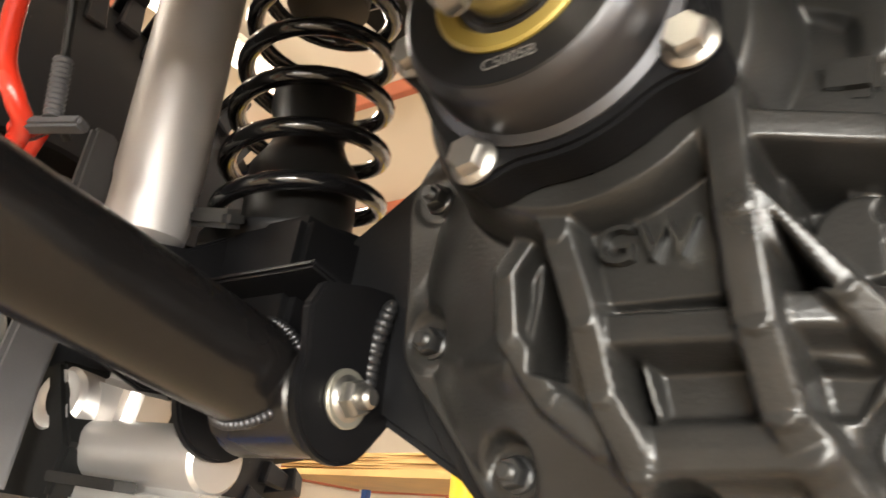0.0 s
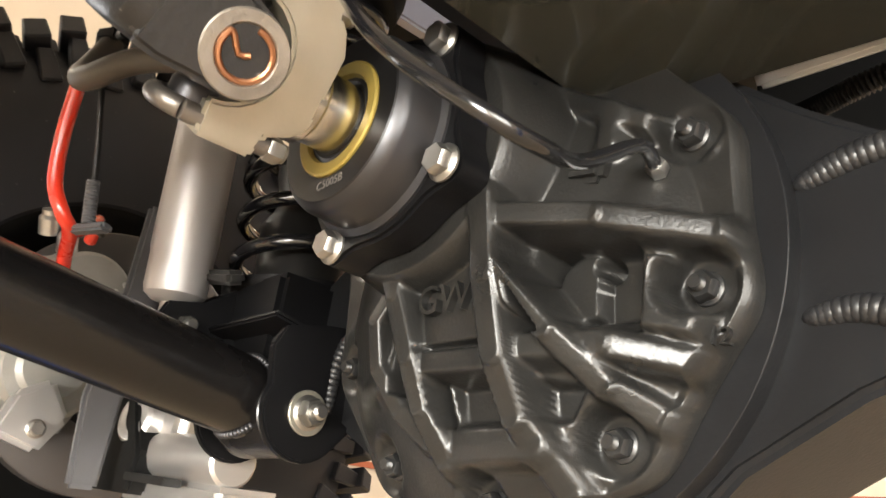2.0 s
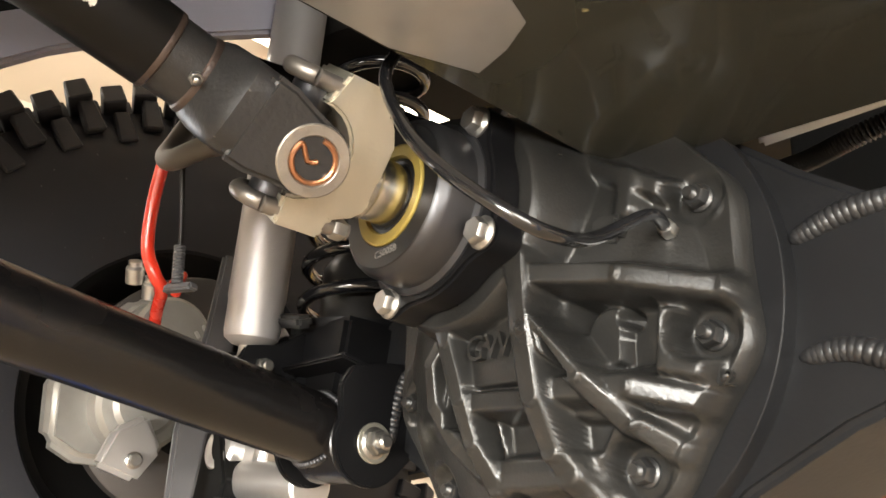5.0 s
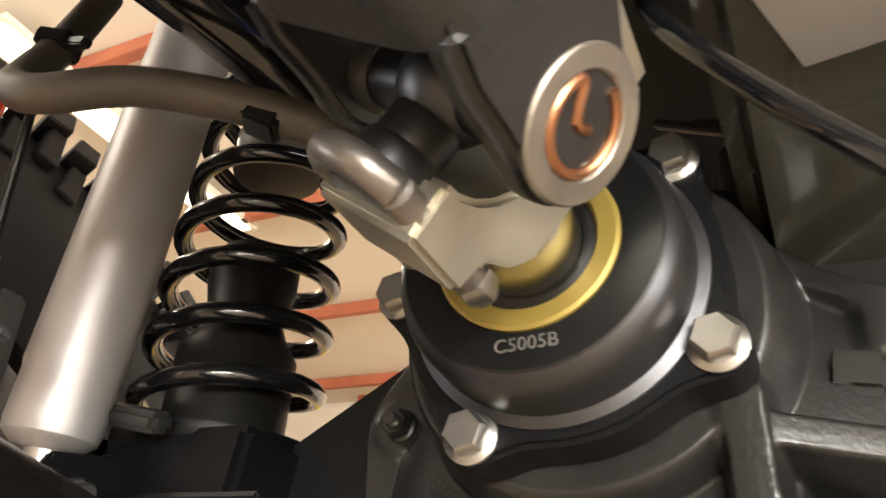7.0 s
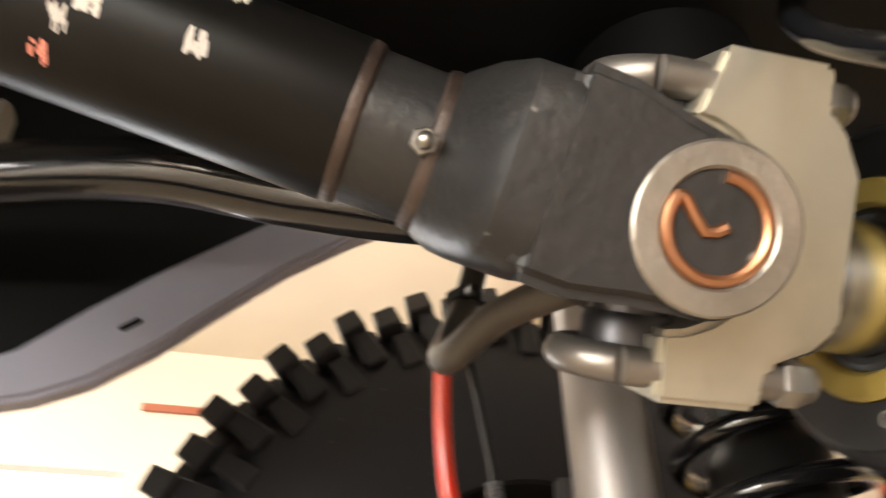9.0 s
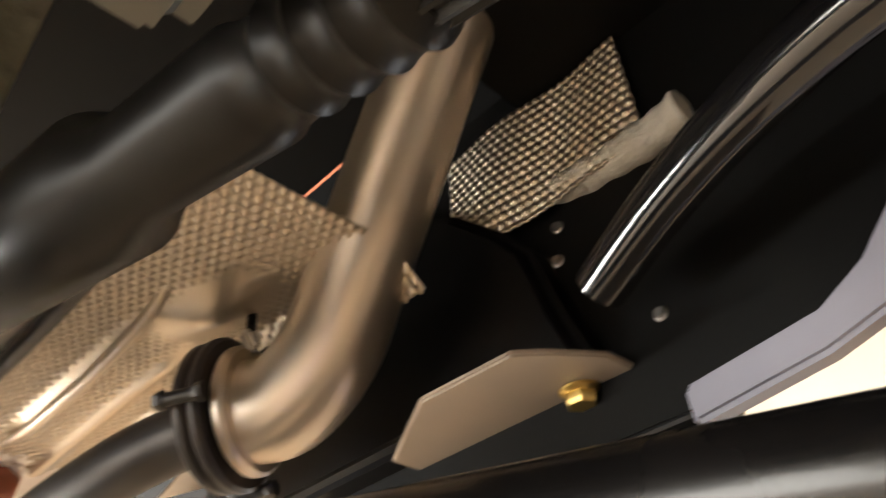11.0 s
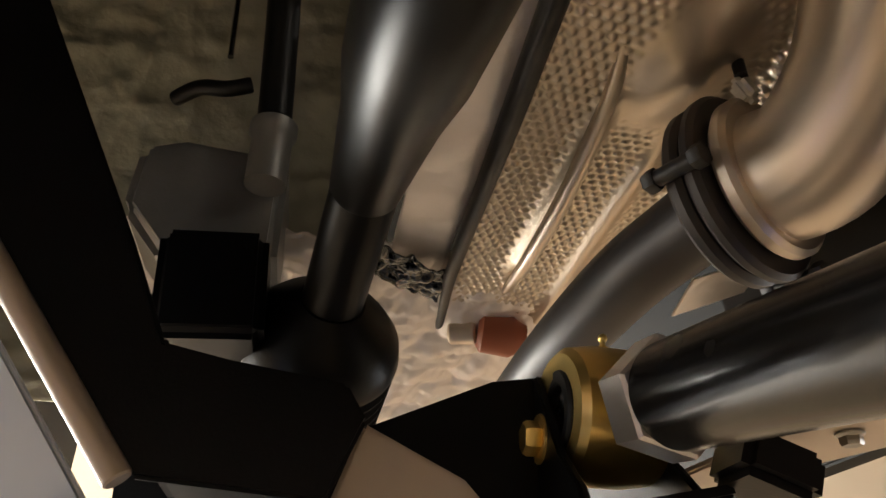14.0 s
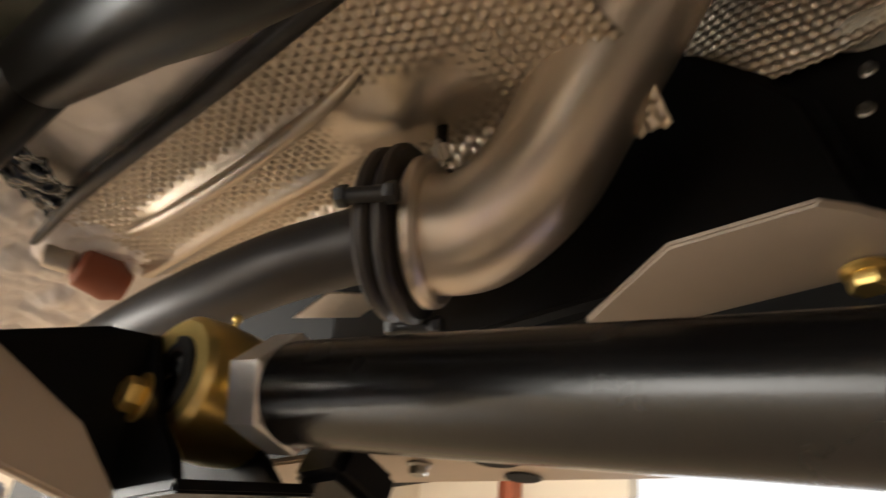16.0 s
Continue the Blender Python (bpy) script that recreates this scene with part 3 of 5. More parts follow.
# vent fitting on the top right of the carrier
VENT = V((0.123, -0.012, 1.48))
va = V((0.25, -0.95, 0.1)).normalized()
bm = bmesh.new()
hexagon(bm, VENT, va, 0.013, 0.010)
hexagon(bm, VENT + va * 0.013, va, 0.011, 0.009)
rod(bm, VENT, VENT + va * 0.03, 0.0042, 20, 0.001)
rod(bm, VENT - va * 0.012, VENT, 0.008, 20, 0.001)
part("vent_fitting", bm, BOLT, third, "plated hose fitting")
bm = bmesh.new()
block(bm, pose(0.088, -0.03, 1.488, 0, 8, 0), (0.026, 0.03, 0.020), 0.004)
part("boss_block", bm, CAST, third)
hose = thing("breather_hose", VENT, "thin glossy black breather hose curving above the carrier", "hose")
bm = bmesh.new()
sweep(bm, [VENT + va * 0.022, VENT + va * 0.05 + V((0.0, 0, -0.006)), V((0.136, -0.11, 1.448)), V((0.150, -0.155, 1.431)), V((0.142, -0.185, 1.437)), V((0.105, -0.203, 1.470)), V((0.070, -0.205, 1.510)), V((0.042, -0.200, 1.556)), V((0.036, -0.18, 1.60)), V((0.036, -0.16, 1.66))], 0.0042, 14)
part("tube", bm, SPRING, hose)

# ---- universal joint and driveshaft ----
J = V((-0.016, -0.228, 1.517))
A1 = V((0.81, -0.11, -0.575)).normalized()   # caps of the driveshaft's yoke
A2 = V((0.579, 0, 0.815)).normalized()    # caps of the pinion yoke
DD = V((0.049, -0.98, 0.2255)).normalized()
yoke = thing("pinion_yoke", ppt(0.15), "machined zinc-plated pinion yoke on the differential", "yoke")
bm = bmesh.new()
lathe(bm, ppt(0.130), -Y, [(0, 0.0232), (0.034, 0.0232), (0.037, 0.026), (0.050, 0.027)], 64)
part("hub", bm, STEEL, yoke, "polished steel hub")
# side outline: along A2 and along -Y, saddle for the cross
bm = bmesh.new()
outl = [(-0.022, -0.006), (-0.030, 0.002), (-0.036, 0.016), (-0.050, 0.018), (-0.050, 0.052), (-0.032, 0.053)]
for k in range(13):
    a = math.radians(180 + 180 * k / 12)
    outl.append((0.002 + 0.031 * math.cos(a), 0.053 + 0.031 * math.sin(a)))
outl += [(0.037, 0.050), (0.056, 0.044), (0.056, 0.007), (0.042, 0.006), (0.036, 0.0), (0.024, -0.006)]
w = 0.048
nrm = A2.cross(-Y)
prism(bm, outl, V((J.x, -0.176, J.z)) - nrm * w / 2, A2, -Y, w, 0.0022, 2)
part("yoke_body", bm, YOKE, yoke, "satin zinc yoke with chamfered edges")


def u_bolt(s):
    c = J + A2 * (0.045 if s > 0 else 0.041) * s
    bm = bmesh.new()
    pts = []
    legs = 0.0165
    for k in range(11):
        a = math.radians(180 * k / 10)
        pts.append(c + nrm * legs * math.cos(a) - Y * (legs * math.sin(a) + 0.003))
    pts = [c + nrm * legs + Y * 0.054] + pts + [c - nrm * legs + Y * 0.054]
    sweep(bm, pts, 0.0060, 14, 3)
    ub = part("u_bolt", bm, UBOLT, yoke, "grey forged U-bolt")
    for q in (1, -1):
        bm = bmesh.new()
        hexagon(bm, c + nrm * legs * q + Y * 0.042, Y, 0.0135, 0.010)
        part("nut", bm, BOLT, ub)
    return ub


for s in (1, -1):
    u_bolt(s)
cross = thing("universal_joint_cross", J, "dark steel universal joint cross with bearing caps", "universal joint")
bm = bmesh.new()
bmesh.ops.create_uvsphere(bm, u_segments=24, v_segments=14, radius=0.019, matrix=Matrix.Translation(J))
for a in (A1, -A1, A2, -A2):
    rod(bm, J + a * 0.012, J + a * 0.032, 0.0125, 24, 0.001)
part("trunnion", bm, CAP, cross)
for a in (A1, -A1, A2, -A2):
    bm = bmesh.new()
    off = 0.026 if a in (A2, -A2) else 0.0305
    lathe(bm, J + a * off, a, [(0, 0.0135), (0.003, 0.0148), (0.018, 0.0148), (0.020, 0.0142), (0.020, 0.011), (0.0195, 0)], 40)
    cp = part("bearing_cap", bm, CAP if a in (A2, -A2) else EXDARK, cross)

shaft = thing("driveshaft", J, "black painted driveshaft with slip spline and forged yoke", "driveshaft")
_, SU, SV = basis(DD)


def dpt(d, u=0.0, v=0.0):
    return J + DD * d + SU * u + SV * v


# forged yoke: two ears that grip the cross
S1 = (A1 - DD * A1.dot(DD)).normalized()
S2 = DD.cross(S1)
for s in (1, -1):
    bm = bmesh.new()
    ear = []
    for k in range(17):
        a = math.radians(-90 - 180 * k / 16 + 0)
        ear.append((0.0255 * math.sin(a + math.pi / 2) * 1.0, 0.0255 * math.cos(a + math.pi / 2)))
    poly = []
    for k in range(17):
        a = math.radians(180 + 180 * k / 16)
        poly.append((0.0235 * math.cos(a), 0.0235 * math.sin(a)))
    poly += [(0.0255, 0.014), (0.029, 0.030), (0.029, 0.046), (-0.029, 0.046), (-0.029, 0.030), (-0.0255, 0.014)]
    o = J + S1 * (0.0395 if s > 0 else -0.0395)
    if s > 0:
        prism(bm, poly, o, S2 * -1, DD, 0.0135, 0.004, 3) if (S2 * -1).cross(DD).dot(S1) > 0 else prism(bm, poly, o, S2, DD, 0.0135, 0.004, 3)
    else:
        prism(bm, poly, o, S2, DD, 0.0135, 0.004, 3) if S2.cross(DD).dot(S1) < 0 else prism(bm, poly, o, S2 * -1, DD, 0.0135, 0.004, 3)
    e = part("yoke_ear", bm, EAR, shaft, "rough forged dark ear")
    face = o + S1 * s * 0.0137
    bm = bmesh.new()
    pipe(bm, face - S1 * s * 0.002, face + S1 * s * 0.0012, 0.0224, 0.0150, 64, 0.0008)
    part("ear_face", bm, EARFACE, e, "bare machined ring")
    bm = bmesh.new()
    lathe(bm, face - S1 * s * 0.001, S1 * s, [(0, 0.0150), (-0.0012, 0.0149), (-0.0016, 0.0)], 48)
    part("cap_bottom", bm, EXDARK, e)
    # snap ring with two bent tips
    bm = bmesh.new()
    ring = []
    for k in range(28):
        a = math.radians(70 + 300 * k / 27)
        ring.append(face + (S2 * math.cos(a) + DD * math.sin(a)) * 0.0132)
    tips = [face + (S2 * 0.004 + DD * 0.010), face + (S2 * -0.002 + DD * 0.003), face + (S2 * 0.001 + DD * -0.002)]
    sweep(bm, tips[::-1] + ring, 0.0017, 8, 2)
    part("snap_ring", bm, COPPER, e, "copper coloured snap ring")
# root of the yoke: the ears run together into a neck
bm = bmesh.new()
rows = []
seg = 40
for d, hw, hs, p in ((0.040, 0.0525, 0.0295, 6), (0.054, 0.052, 0.0295, 5), (0.061, 0.045, 0.029, 3.2), (0.067, 0.030, 0.027, 2.2), (0.071, 0.0240, 0.0240, 2.0), (0.098, 0.024, 0.024, 2.0)):
    ring = []
    for k in range(seg):
        a = 2 * math.pi * k / seg
        c, s_ = math.cos(a), math.sin(a)
        q = (abs(c) ** p + abs(s_) ** p) ** (-1 / p)
        ring.append(bm.verts.new(J + DD * d + S1 * hw * c * q + S2 * hs * s_ * q))
    rows.append(ring)
for a, b in zip(rows, rows[1:]):
    for k in range(seg):
        bm.faces.new((a[k], b[k], b[(k + 1) % seg], a[(k + 1) % seg]))
bm.faces.new(rows[0])
bm.faces.new(rows[-1])
part("yoke_root", bm, EAR, shaft, "rough forged dark yoke root")
for d in (0.0705, 0.0965):
    bm = bmesh.new()
    lathe(bm, dpt(d - 0.0035), DD, [(0, 0.0238), (0.001, 0.0252), (0.0035, 0.0258), (0.006, 0.0252), (0.007, 0.0238)], 64)
    part("weld_ring", bm, WELD, shaft, "brown tinted weld ring")
bm = bmesh.new()
lathe(bm, dpt(0.096), DD, [(0, 0.0252), (0.002, 0.0257), (0.120, 0.0257), (0.122, 0.0275), (0.134, 0.0275)], 64)
part("slip_sleeve", bm, SHAFT, shaft)
bm = bmesh.new()
prof = [(0, 0.0278), (0.002, 0.030)]
for k in range(11):
    prof += [(0.003 + 0.002 * k, 0.0305), (0.004 + 0.002 * k, 0.0298)]
prof += [(0.028, 0.0295), (0.032, 0.026), (0.032, 0.021)]
lathe(bm, dpt(0.224), DD, prof, 72)
part("dust_cap", bm, HOSE, shaft, "knurled black dust cap")
bm = bmesh.new()
ringn = 16 * 4
rows = []
for d in (0.250, 0.300, 0.312):
    ring = []
    for k in range(ringn):
        r = (0.0215 if (k % 4) in (0, 1) else 0.0185) if d < 0.335 else 0.0185
        a = 2 * math.pi * k / ringn
        ring.append(bm.verts.new(dpt(d) + (SU * math.cos(a) + SV * math.sin(a)) * r))
    rows.append(ring)
for a, b in zip(rows, rows[1:]):
    for k in range(ringn):
        bm.faces.new((a[k], b[k], b[(k + 1) % ringn], a[(k + 1) % ringn]))
part("splines", bm, SHAFT, shaft, "black splined stub", 0.4)
bm = bmesh.new()
pipe(bm, dpt(0.259), dpt(0.266), 0.0222, 0.015, 48, 0.0006)
part("wiper_band", bm, GOLD, shaft, "gold band behind the splines")
bm = bmesh.new()
prof = [(0, 0.0200)]
for k in range(4):
    prof += [(0.006 + 0.020 * k, 0.0245), (0.010 + 0.020 * k, 0.0262), (0.014 + 0.020 * k, 0.0245), (0.018 + 0.020 * k, 0.0232)]
prof += [(0.095, 0.026), (0.10, 0.0285), (0.20, 0.0285), (0.23, 0.041), (0.44, 0.041), (0.50, 0.036), (0.66, 0.031)]
lathe(bm, dpt(0.308), DD, prof, 64)
part("front_tube", bm, SHAFT, shaft)
CV0, CV1 = dpt(0.962), V((0.058, -1.366, 1.650))
CVD = (CV1 - CV0).normalized()
bm = bmesh.new()
rod(bm, CV0 - CVD * 0.01, CV1, 0.030, 48, 0.003)
part("stub", bm, SHAFT, shaft)
bm = bmesh.new()
prof = [(-0.075, 0.032), (-0.065, 0.040), (-0.05, 0.058), (-0.035, 0.070), (-0.02, 0.074)]
for k in range(5):
    prof += [(-0.014 + 0.014 * k, 0.074), (-0.010 + 0.014 * k, 0.068), (-0.005 + 0.014 * k, 0.068), (-0.001 + 0.014 * k, 0.074)]
prof += [(0.066, 0.074), (0.07, 0.03)]
lathe(bm, CV1, CVD, [(d * 1.1, r * 1.1 if r > 0.035 else r) for d, r in prof], 64)
part("front_joint", bm, SHAFT, shaft, "glossy black constant velocity joint with grooves")
# grease nipple, paint marks
zp = V((0.020, -0.305, 1.508))
za = (zp - dpt((zp - J).dot(DD))).normalized()
zs = dpt((zp - J).dot(DD)) + za * 0.0235
bm = bmesh.new()
hexagon(bm, zs, za, 0.0075, 0.003)
rod(bm, zs, zs + za * 0.006, 0.0022, 14, 0.0008)
bmesh.ops.create_uvsphere(bm, u_segments=12, v_segments=8, radius=0.0027, matrix=Matrix.Translation(zs + za * 0.0065))
part("grease_nipple", bm, BOLT, shaft, "small plated grease nipple")
rng = random.Random(4)


def mark(d, ang, n, mat, spread=0.005):
    """Chalky marks that lie on the sleeve."""
    bm = bmesh.new()
    for _ in range(n):
        dd = d + rng.uniform(-1, 1) * spread
        a = ang + rng.uniform(-1, 1) * spread / 0.0255
        w, h = rng.uniform(0.0006, 0.0016), rng.uniform(0.0008, 0.0035) / 0.0255
        q = [dpt(dd + sx * w / 2) + (SU * math.cos(a + sy * h / 2) + SV * math.sin(a + sy * h / 2)) * 0.02590 for sx, sy in ((-1, -1), (1, -1), (1.2, 0.8), (-0.7, 1))]
        bm.faces.new([bm.verts.new(p) for p in q])
    return tagged(part("paint_mark", bm, mat, shaft), kind="stuff")


camside = V((0.75, 0, -0.66))
base_ang = math.atan2(camside.dot(SV), camside.dot(SU))
for d, off, n, mat in ((0.140, 0.15, 16, INK), (0.169, 0.2, 20, INK), (0.175, -0.1, 8, INK), (0.198, 0.1, 9, INK), (0.196, -0.45, 7, INKRED), (0.179, -0.5, 5, INKRED), (0.136, 0.95, 12, INK), (0.154, 0.95, 10, INK), (0.199, 0.35, 5, INKRED)):
    mark(d, base_ang + off, n * 2, mat, 0.0028)

# ---- trailing link ----
LP, LD = V((-0.222, -0.4, 1.426)), V((0.095, -0.985, 0.145)).normalized()


def lpt(y):
    return LP + LD * ((y - LP.y) / LD.y)


link = thing("trailing_link", lpt(-0.02), "black powder-coated tubular trailing link with gold rod end", "suspension link")
bm = bmesh.new()
rod(bm, lpt(-0.035), lpt(-1.033), 0.034, 72, 0.002)
part("tube", bm, TUBE, link)
B0 = lpt(-0.012) + V((0.004, 0, -0.006))
bm = bmesh.new()
pipe(bm, B0 - X * 0.036, B0 + X * 0.036, 0.036, 0.020, 56, 0.002)
eye = part("bushing_eye", bm, TUBE, link, "welded bushing eye")
bm = bmesh.new()
rod(bm, B0 - X * 0.041, B0 + X * 0.041, 0.0205, 40, 0.002)
part("bushing", bm, HOSE, eye)
ring_pts = []
_, lu, lv = basis(LD)
for k in range(25):
    a = 2 * math.pi * k / 24
    ring_pts.append(lpt(-0.042) + (lu * math.cos(a) + lv * math.sin(a)) * 0.0345 + LD * 0.006 * math.cos(a * 2))
weld(link, ring_pts, 0.0035, CAP, 64)
bm = bmesh.new()
rod(bm, B0 + lu * 0.034 + LD * 0.006, B0 + lu * 0.040 + LD * 0.006, 0.003, 12, 0.001)
part("grease_nipple", bm, GOLD, link, "brass grease nipple")
bm = bmesh.new()
hexagon(bm, lpt(-1.032), LD, 0.068, 0.034, 0.06)
part("jam_nut", bm, ALU, link, "bright steel jam nut")
bm = bmesh.new()
prof = []
for k in range(12):
    prof += [(0.0022 * k, 0.0195), (0.0022 * k + 0.0011, 0.0180)]
prof += [(0.05, 0.018)]
lathe(bm, lpt(-1.06), LD, prof, 40)
part("threaded_shank", bm, GOLD, link, "gold plated threads")
HC = lpt(-1.131)
bm = bmesh.new()
HX = (X - LD * X.dot(LD)).normalized()
lathe(bm, HC - HX * 0.024, HX, [(-0.012, 0.026), (-0.012, 0.042), (-0.007, 0.047), (0.012, 0.050), (0.036, 0.050), (0.055, 0.047), (0.060, 0.042), (0.060, 0.026), (-0.012, 0.026)], 56, closed=False)
rod(bm, HC - LD * 0.046, HC - LD * 0.02, 0.024, 32, 0.004)
rod_end = part("rod_end", bm, GOLD, link, "gold zinc-plated rod end body")
bm = bmesh.new()
lathe(bm, HC - HX * 0.03, HX, [(0, 0.014), (0, 0.018), (0.012, 0.0245), (0.03, 0.026), (0.048, 0.0245), (0.06, 0.018), (0.06, 0.014)], 40)
part("ball", bm, STEEL, rod_end)
zn = (Z * 0.9 + LD * -0.15).normalized()
bm = bmesh.new()
rod(bm, HC + zn * 0.045, HC + zn * 0.052, 0.0042, 16, 0.001)
rod(bm, HC + zn * 0.051, HC + zn * 0.057, 0.0022, 12, 0.0005)
bmesh.ops.create_uvsphere(bm, u_segments=12, v_segments=8, radius=0.0036, matrix=Matrix.Translation(HC + zn * 0.058))
part("grease_nipple", bm, GOLD, rod_end, "gold grease nipple")

# ---- link bracket on the axle ----
bracket = thing("link_bracket", (-0.26, 0.03, 1.40), "black welded link bracket on the axle", "bracket")
for x0, th in ((-0.214, 0.009), (-0.322, 0.009)):
    bm = bmesh.new()
    poly = []
    c = (B0.y, B0.z)
    for k in range(13):
        a = math.radians(-45 - 160 * k / 12)
        poly.append((c[0] + 0.040 * math.cos(a), c[1] + 0.040 * math.sin(a)))
    poly += [(-0.052, 1.412), (-0.042, 1.430), (0.0, 1.440), (0.05, 1.445), (0.06, 1.38)]
    prism(bm, poly, (x0, 0, 0), Y, Z, th, 0.002)
    part("side_plate", bm, BLACK, bracket)
bm = bmesh.new()
block(bm, pose(-0.268, -0.028, 1.434, -12, 0, 0), (0.118, 0.05, 0.006), 0.002)
part("top_plate", bm, BLACK, bracket)
bm = flange_bolt(V((-0.204, B0.y, B0.z)), X, 0.021)
bolt = part("bolt", bm, BOLT, bracket, "large zinc bolt with washer")
bm = bmesh.new()
pipe(bm, V((-0.2045, B0.y, B0.z)), V((-0.2015, B0.y, B0.z)), 0.0185, 0.008, 40, 0.0006)
part("washer", bm, YOKE, bolt)
bm = bmesh.new()
rod(bm, V((-0.20, B0.y, B0.z)), V((-0.182, B0.y, B0.z)), 0.0068, 24, 0.002)
part("thread_end", bm, BOLT, bolt)

# ---- shock absorber ----
S0, S1_ = V((-0.362, -0.075, 1.462)), V((-0.332, -0.095, 1.92))
sd = (S1_ - S0).normalized()
shock = thing("shock_absorber", S0, "grey anodised shock absorber standing beside the coil spring", "shock absorber")
bm = bmesh.new()
lathe(bm, S0, sd, [(0, 0.014), (0.002, 0.021), (0.008, 0.0285), (0.016, 0.030), (0.048, 0.030), (0.052, 0.0312), (0.46, 0.0312), (0.465, 0.029)], 64)
part("body", bm, SHOCK, shock)
bm = bmesh.new()
pipe(bm, S0 - sd * 0.026 - X * 0.018, S0 - sd * 0.026 + X * 0.018, 0.019, 0.009, 40, 0.002)
rod(bm, S0 - sd * 0.016, S0 + sd * 0.004, 0.012, 24, 0.001)
eye = part("lower_eye", bm, ALU, shock, "aluminium lower eye")
bm = bmesh.new()
rod(bm, S0 - sd * 0.026 - X * 0.03, S0 - sd * 0.026 + X * 0.03, 0.0095, 24, 0.001)
part("bushing", bm, HOSE, eye)
bm = flange_bolt(S0 - sd * 0.026 + X * 0.031, X, 0.017)
rod(bm, S0 - sd * 0.026 + X * 0.031, S0 - sd * 0.026 + X * 0.052, 0.006, 20, 0.0015)
part("bolt", bm, BOLT, shock, "zinc mounting bolt")
mount = thing("shock_mount", (-0.36, 0.0, 1.42), "black plate shock mount on the axle", "bracket")
for x0 in (-0.333, -0.395):
    bm = bmesh.new()
    prism(bm, [(-0.115, 1.412), (-0.095, 1.455), (-0.06, 1.462), (-0.02, 1.49), (0.08, 1.50), (0.08, 1.38), (-0.03, 1.37), (-0.10, 1.395)], (x0, 0, 0), Y, Z, 0.007, 0.002)
    part("side_plate", bm, BLACK, mount)

# ---- coil spring ----
C0, C1 = V((-0.332, 0.04, 1.498)), V((-0.334, 0.025, 1.86))
cd = (C1 - C0).normalized()
spring = thing("coil_spring", C0, "gloss black coil spring with bump stop inside", "coil spring")
_, cu, cv = basis(cd)
pts = []
TURNS = 7.2
for k in range(int(TURNS * 28) + 1):
    t = k / (TURNS * 28)
    z = 0.012 + (C1 - C0).length * (t * 0.94 + 0.02 * t * (t - 1))
    r = 0.066 - 0.006 * t
    a = 2 * math.pi * TURNS * t + 0.6
    pts.append(C0 + cd * z + (cu * math.cos(a) + cv * math.sin(a)) * r)
bm = bmesh.new()
sweep(bm, pts, 0.0078, 14, smooth=False)
part("coil", bm, SPRING, spring)
bm = bmesh.new()
lathe(bm, C0, cd, [(0.0, 0.05), (0.012, 0.046), (0.07, 0.046), (0.085, 0.036), (0.10, 0.030), (0.13, 0.036), (0.15, 0.036), (0.16, 0.030)], 40)
part("bump_stop", bm, HOSE, spring, "black rubber bump stop")
bm = bmesh.new()
lathe(bm, C0 + cd * 0.235, cd, [(0.0, 0.028), (0.006, 0.038), (0.04, 0.04), (0.05, 0.034)], 40)
part("upper_seat", bm, BRAZEN, spring, "rust-brown upper seat")
tower = thing("spring_tower", (-0.334, 0.02, 1.86), "black spring tower hanging from the truck body", "bracket")
bm = bmesh.new()
lathe(bm, (-0.334, 0.02, 1.845), Z, [(0, 0.058), (0.004, 0.080), (0.03, 0.088), (0.13, 0.095)], 40)
part("cup", bm, DARK, tower)
perch = thing("spring_perch", (-0.31, 0.03, 1.48), "black spring perch with crumpled edge on the axle", "bracket")
bm = bmesh.new()
lathe(bm, C0 - cd * 0.022, cd, [(0, 0.05), (0.004, 0.068), (0.016, 0.076), (0.022, 0.076), (0.022, 0.07)], 48)
part("pan", bm, BLACK, perch)
bm = bmesh.new()
prism(bm, [(-0.06, 1.38), (0.055, 1.38), (0.065, 1.49), (-0.06, 1.49)], (-0.31, -0.03, 0), X, Z, -0.09, 0.006)
part("tower", bm, BLACK, perch)
bm = bmesh.new()
block(bm, pose(-0.335, -0.05, 1.492, 20, 10, 5), (0.075, 0.02, 0.014), 0.004)
part("lip", bm, DARKBOLT, perch)

# ---- wheel hub, brake caliper ----
knuckle = thing("hub_carrier", (-0.46, 0.02, 1.34), "bare aluminium hub carrier at the axle end", "hub carrier")
bm = bmesh.new()
rod(bm, (-0.54, 0.0, 1.335), (-0.325, 0.0, 1.325), 0.024, 40, 0.003)
part("lower_barrel", bm, ALU, knuckle)
bm = bmesh.new()
lathe(bm, (-0.50, -0.01, 1.365), (0.2, -1, 0.1), [(-0.05, 0.03), (0.02, 0.028), (0.024, 0.024), (0.024, 0.015), (0.018, 0.0)], 32)
block(bm, pose(-0.47, 0.015, 1.36, 0, 12, 0), (0.07, 0.05, 0.07), 0.012, 3)
part("cast_lug", bm, ALU, knuckle)
bm = bmesh.new()
block(bm, pose(-0.43, 0.02, 1.295, 0, 4, 0), (0.22, 0.07, 0.03), 0.006)
part("foot", bm, ALU, knuckle)
bm = bmesh.new()
block(bm, pose(-0.425, -0.03, 1.305, 0, 3, 0), (0.09, 0.02, 0.008), 0.001)
part("pad", bm, HOSE, knuckle)
bm = bmesh.new()
prism(bm, [(-0.085, 1.29), (-0.055, 1.29), (-0.05, 1.38), (-0.035, 1.50), (-0.045, 1.60), (-0.07, 1.60), (-0.075, 1.50), (-0.09, 1.38)], (-0.50, 0, 0), Y, Z, 0.012, 0.004)
part("rear_plate", bm, GREY, knuckle, "grey steel plate")
bm = bmesh.new()
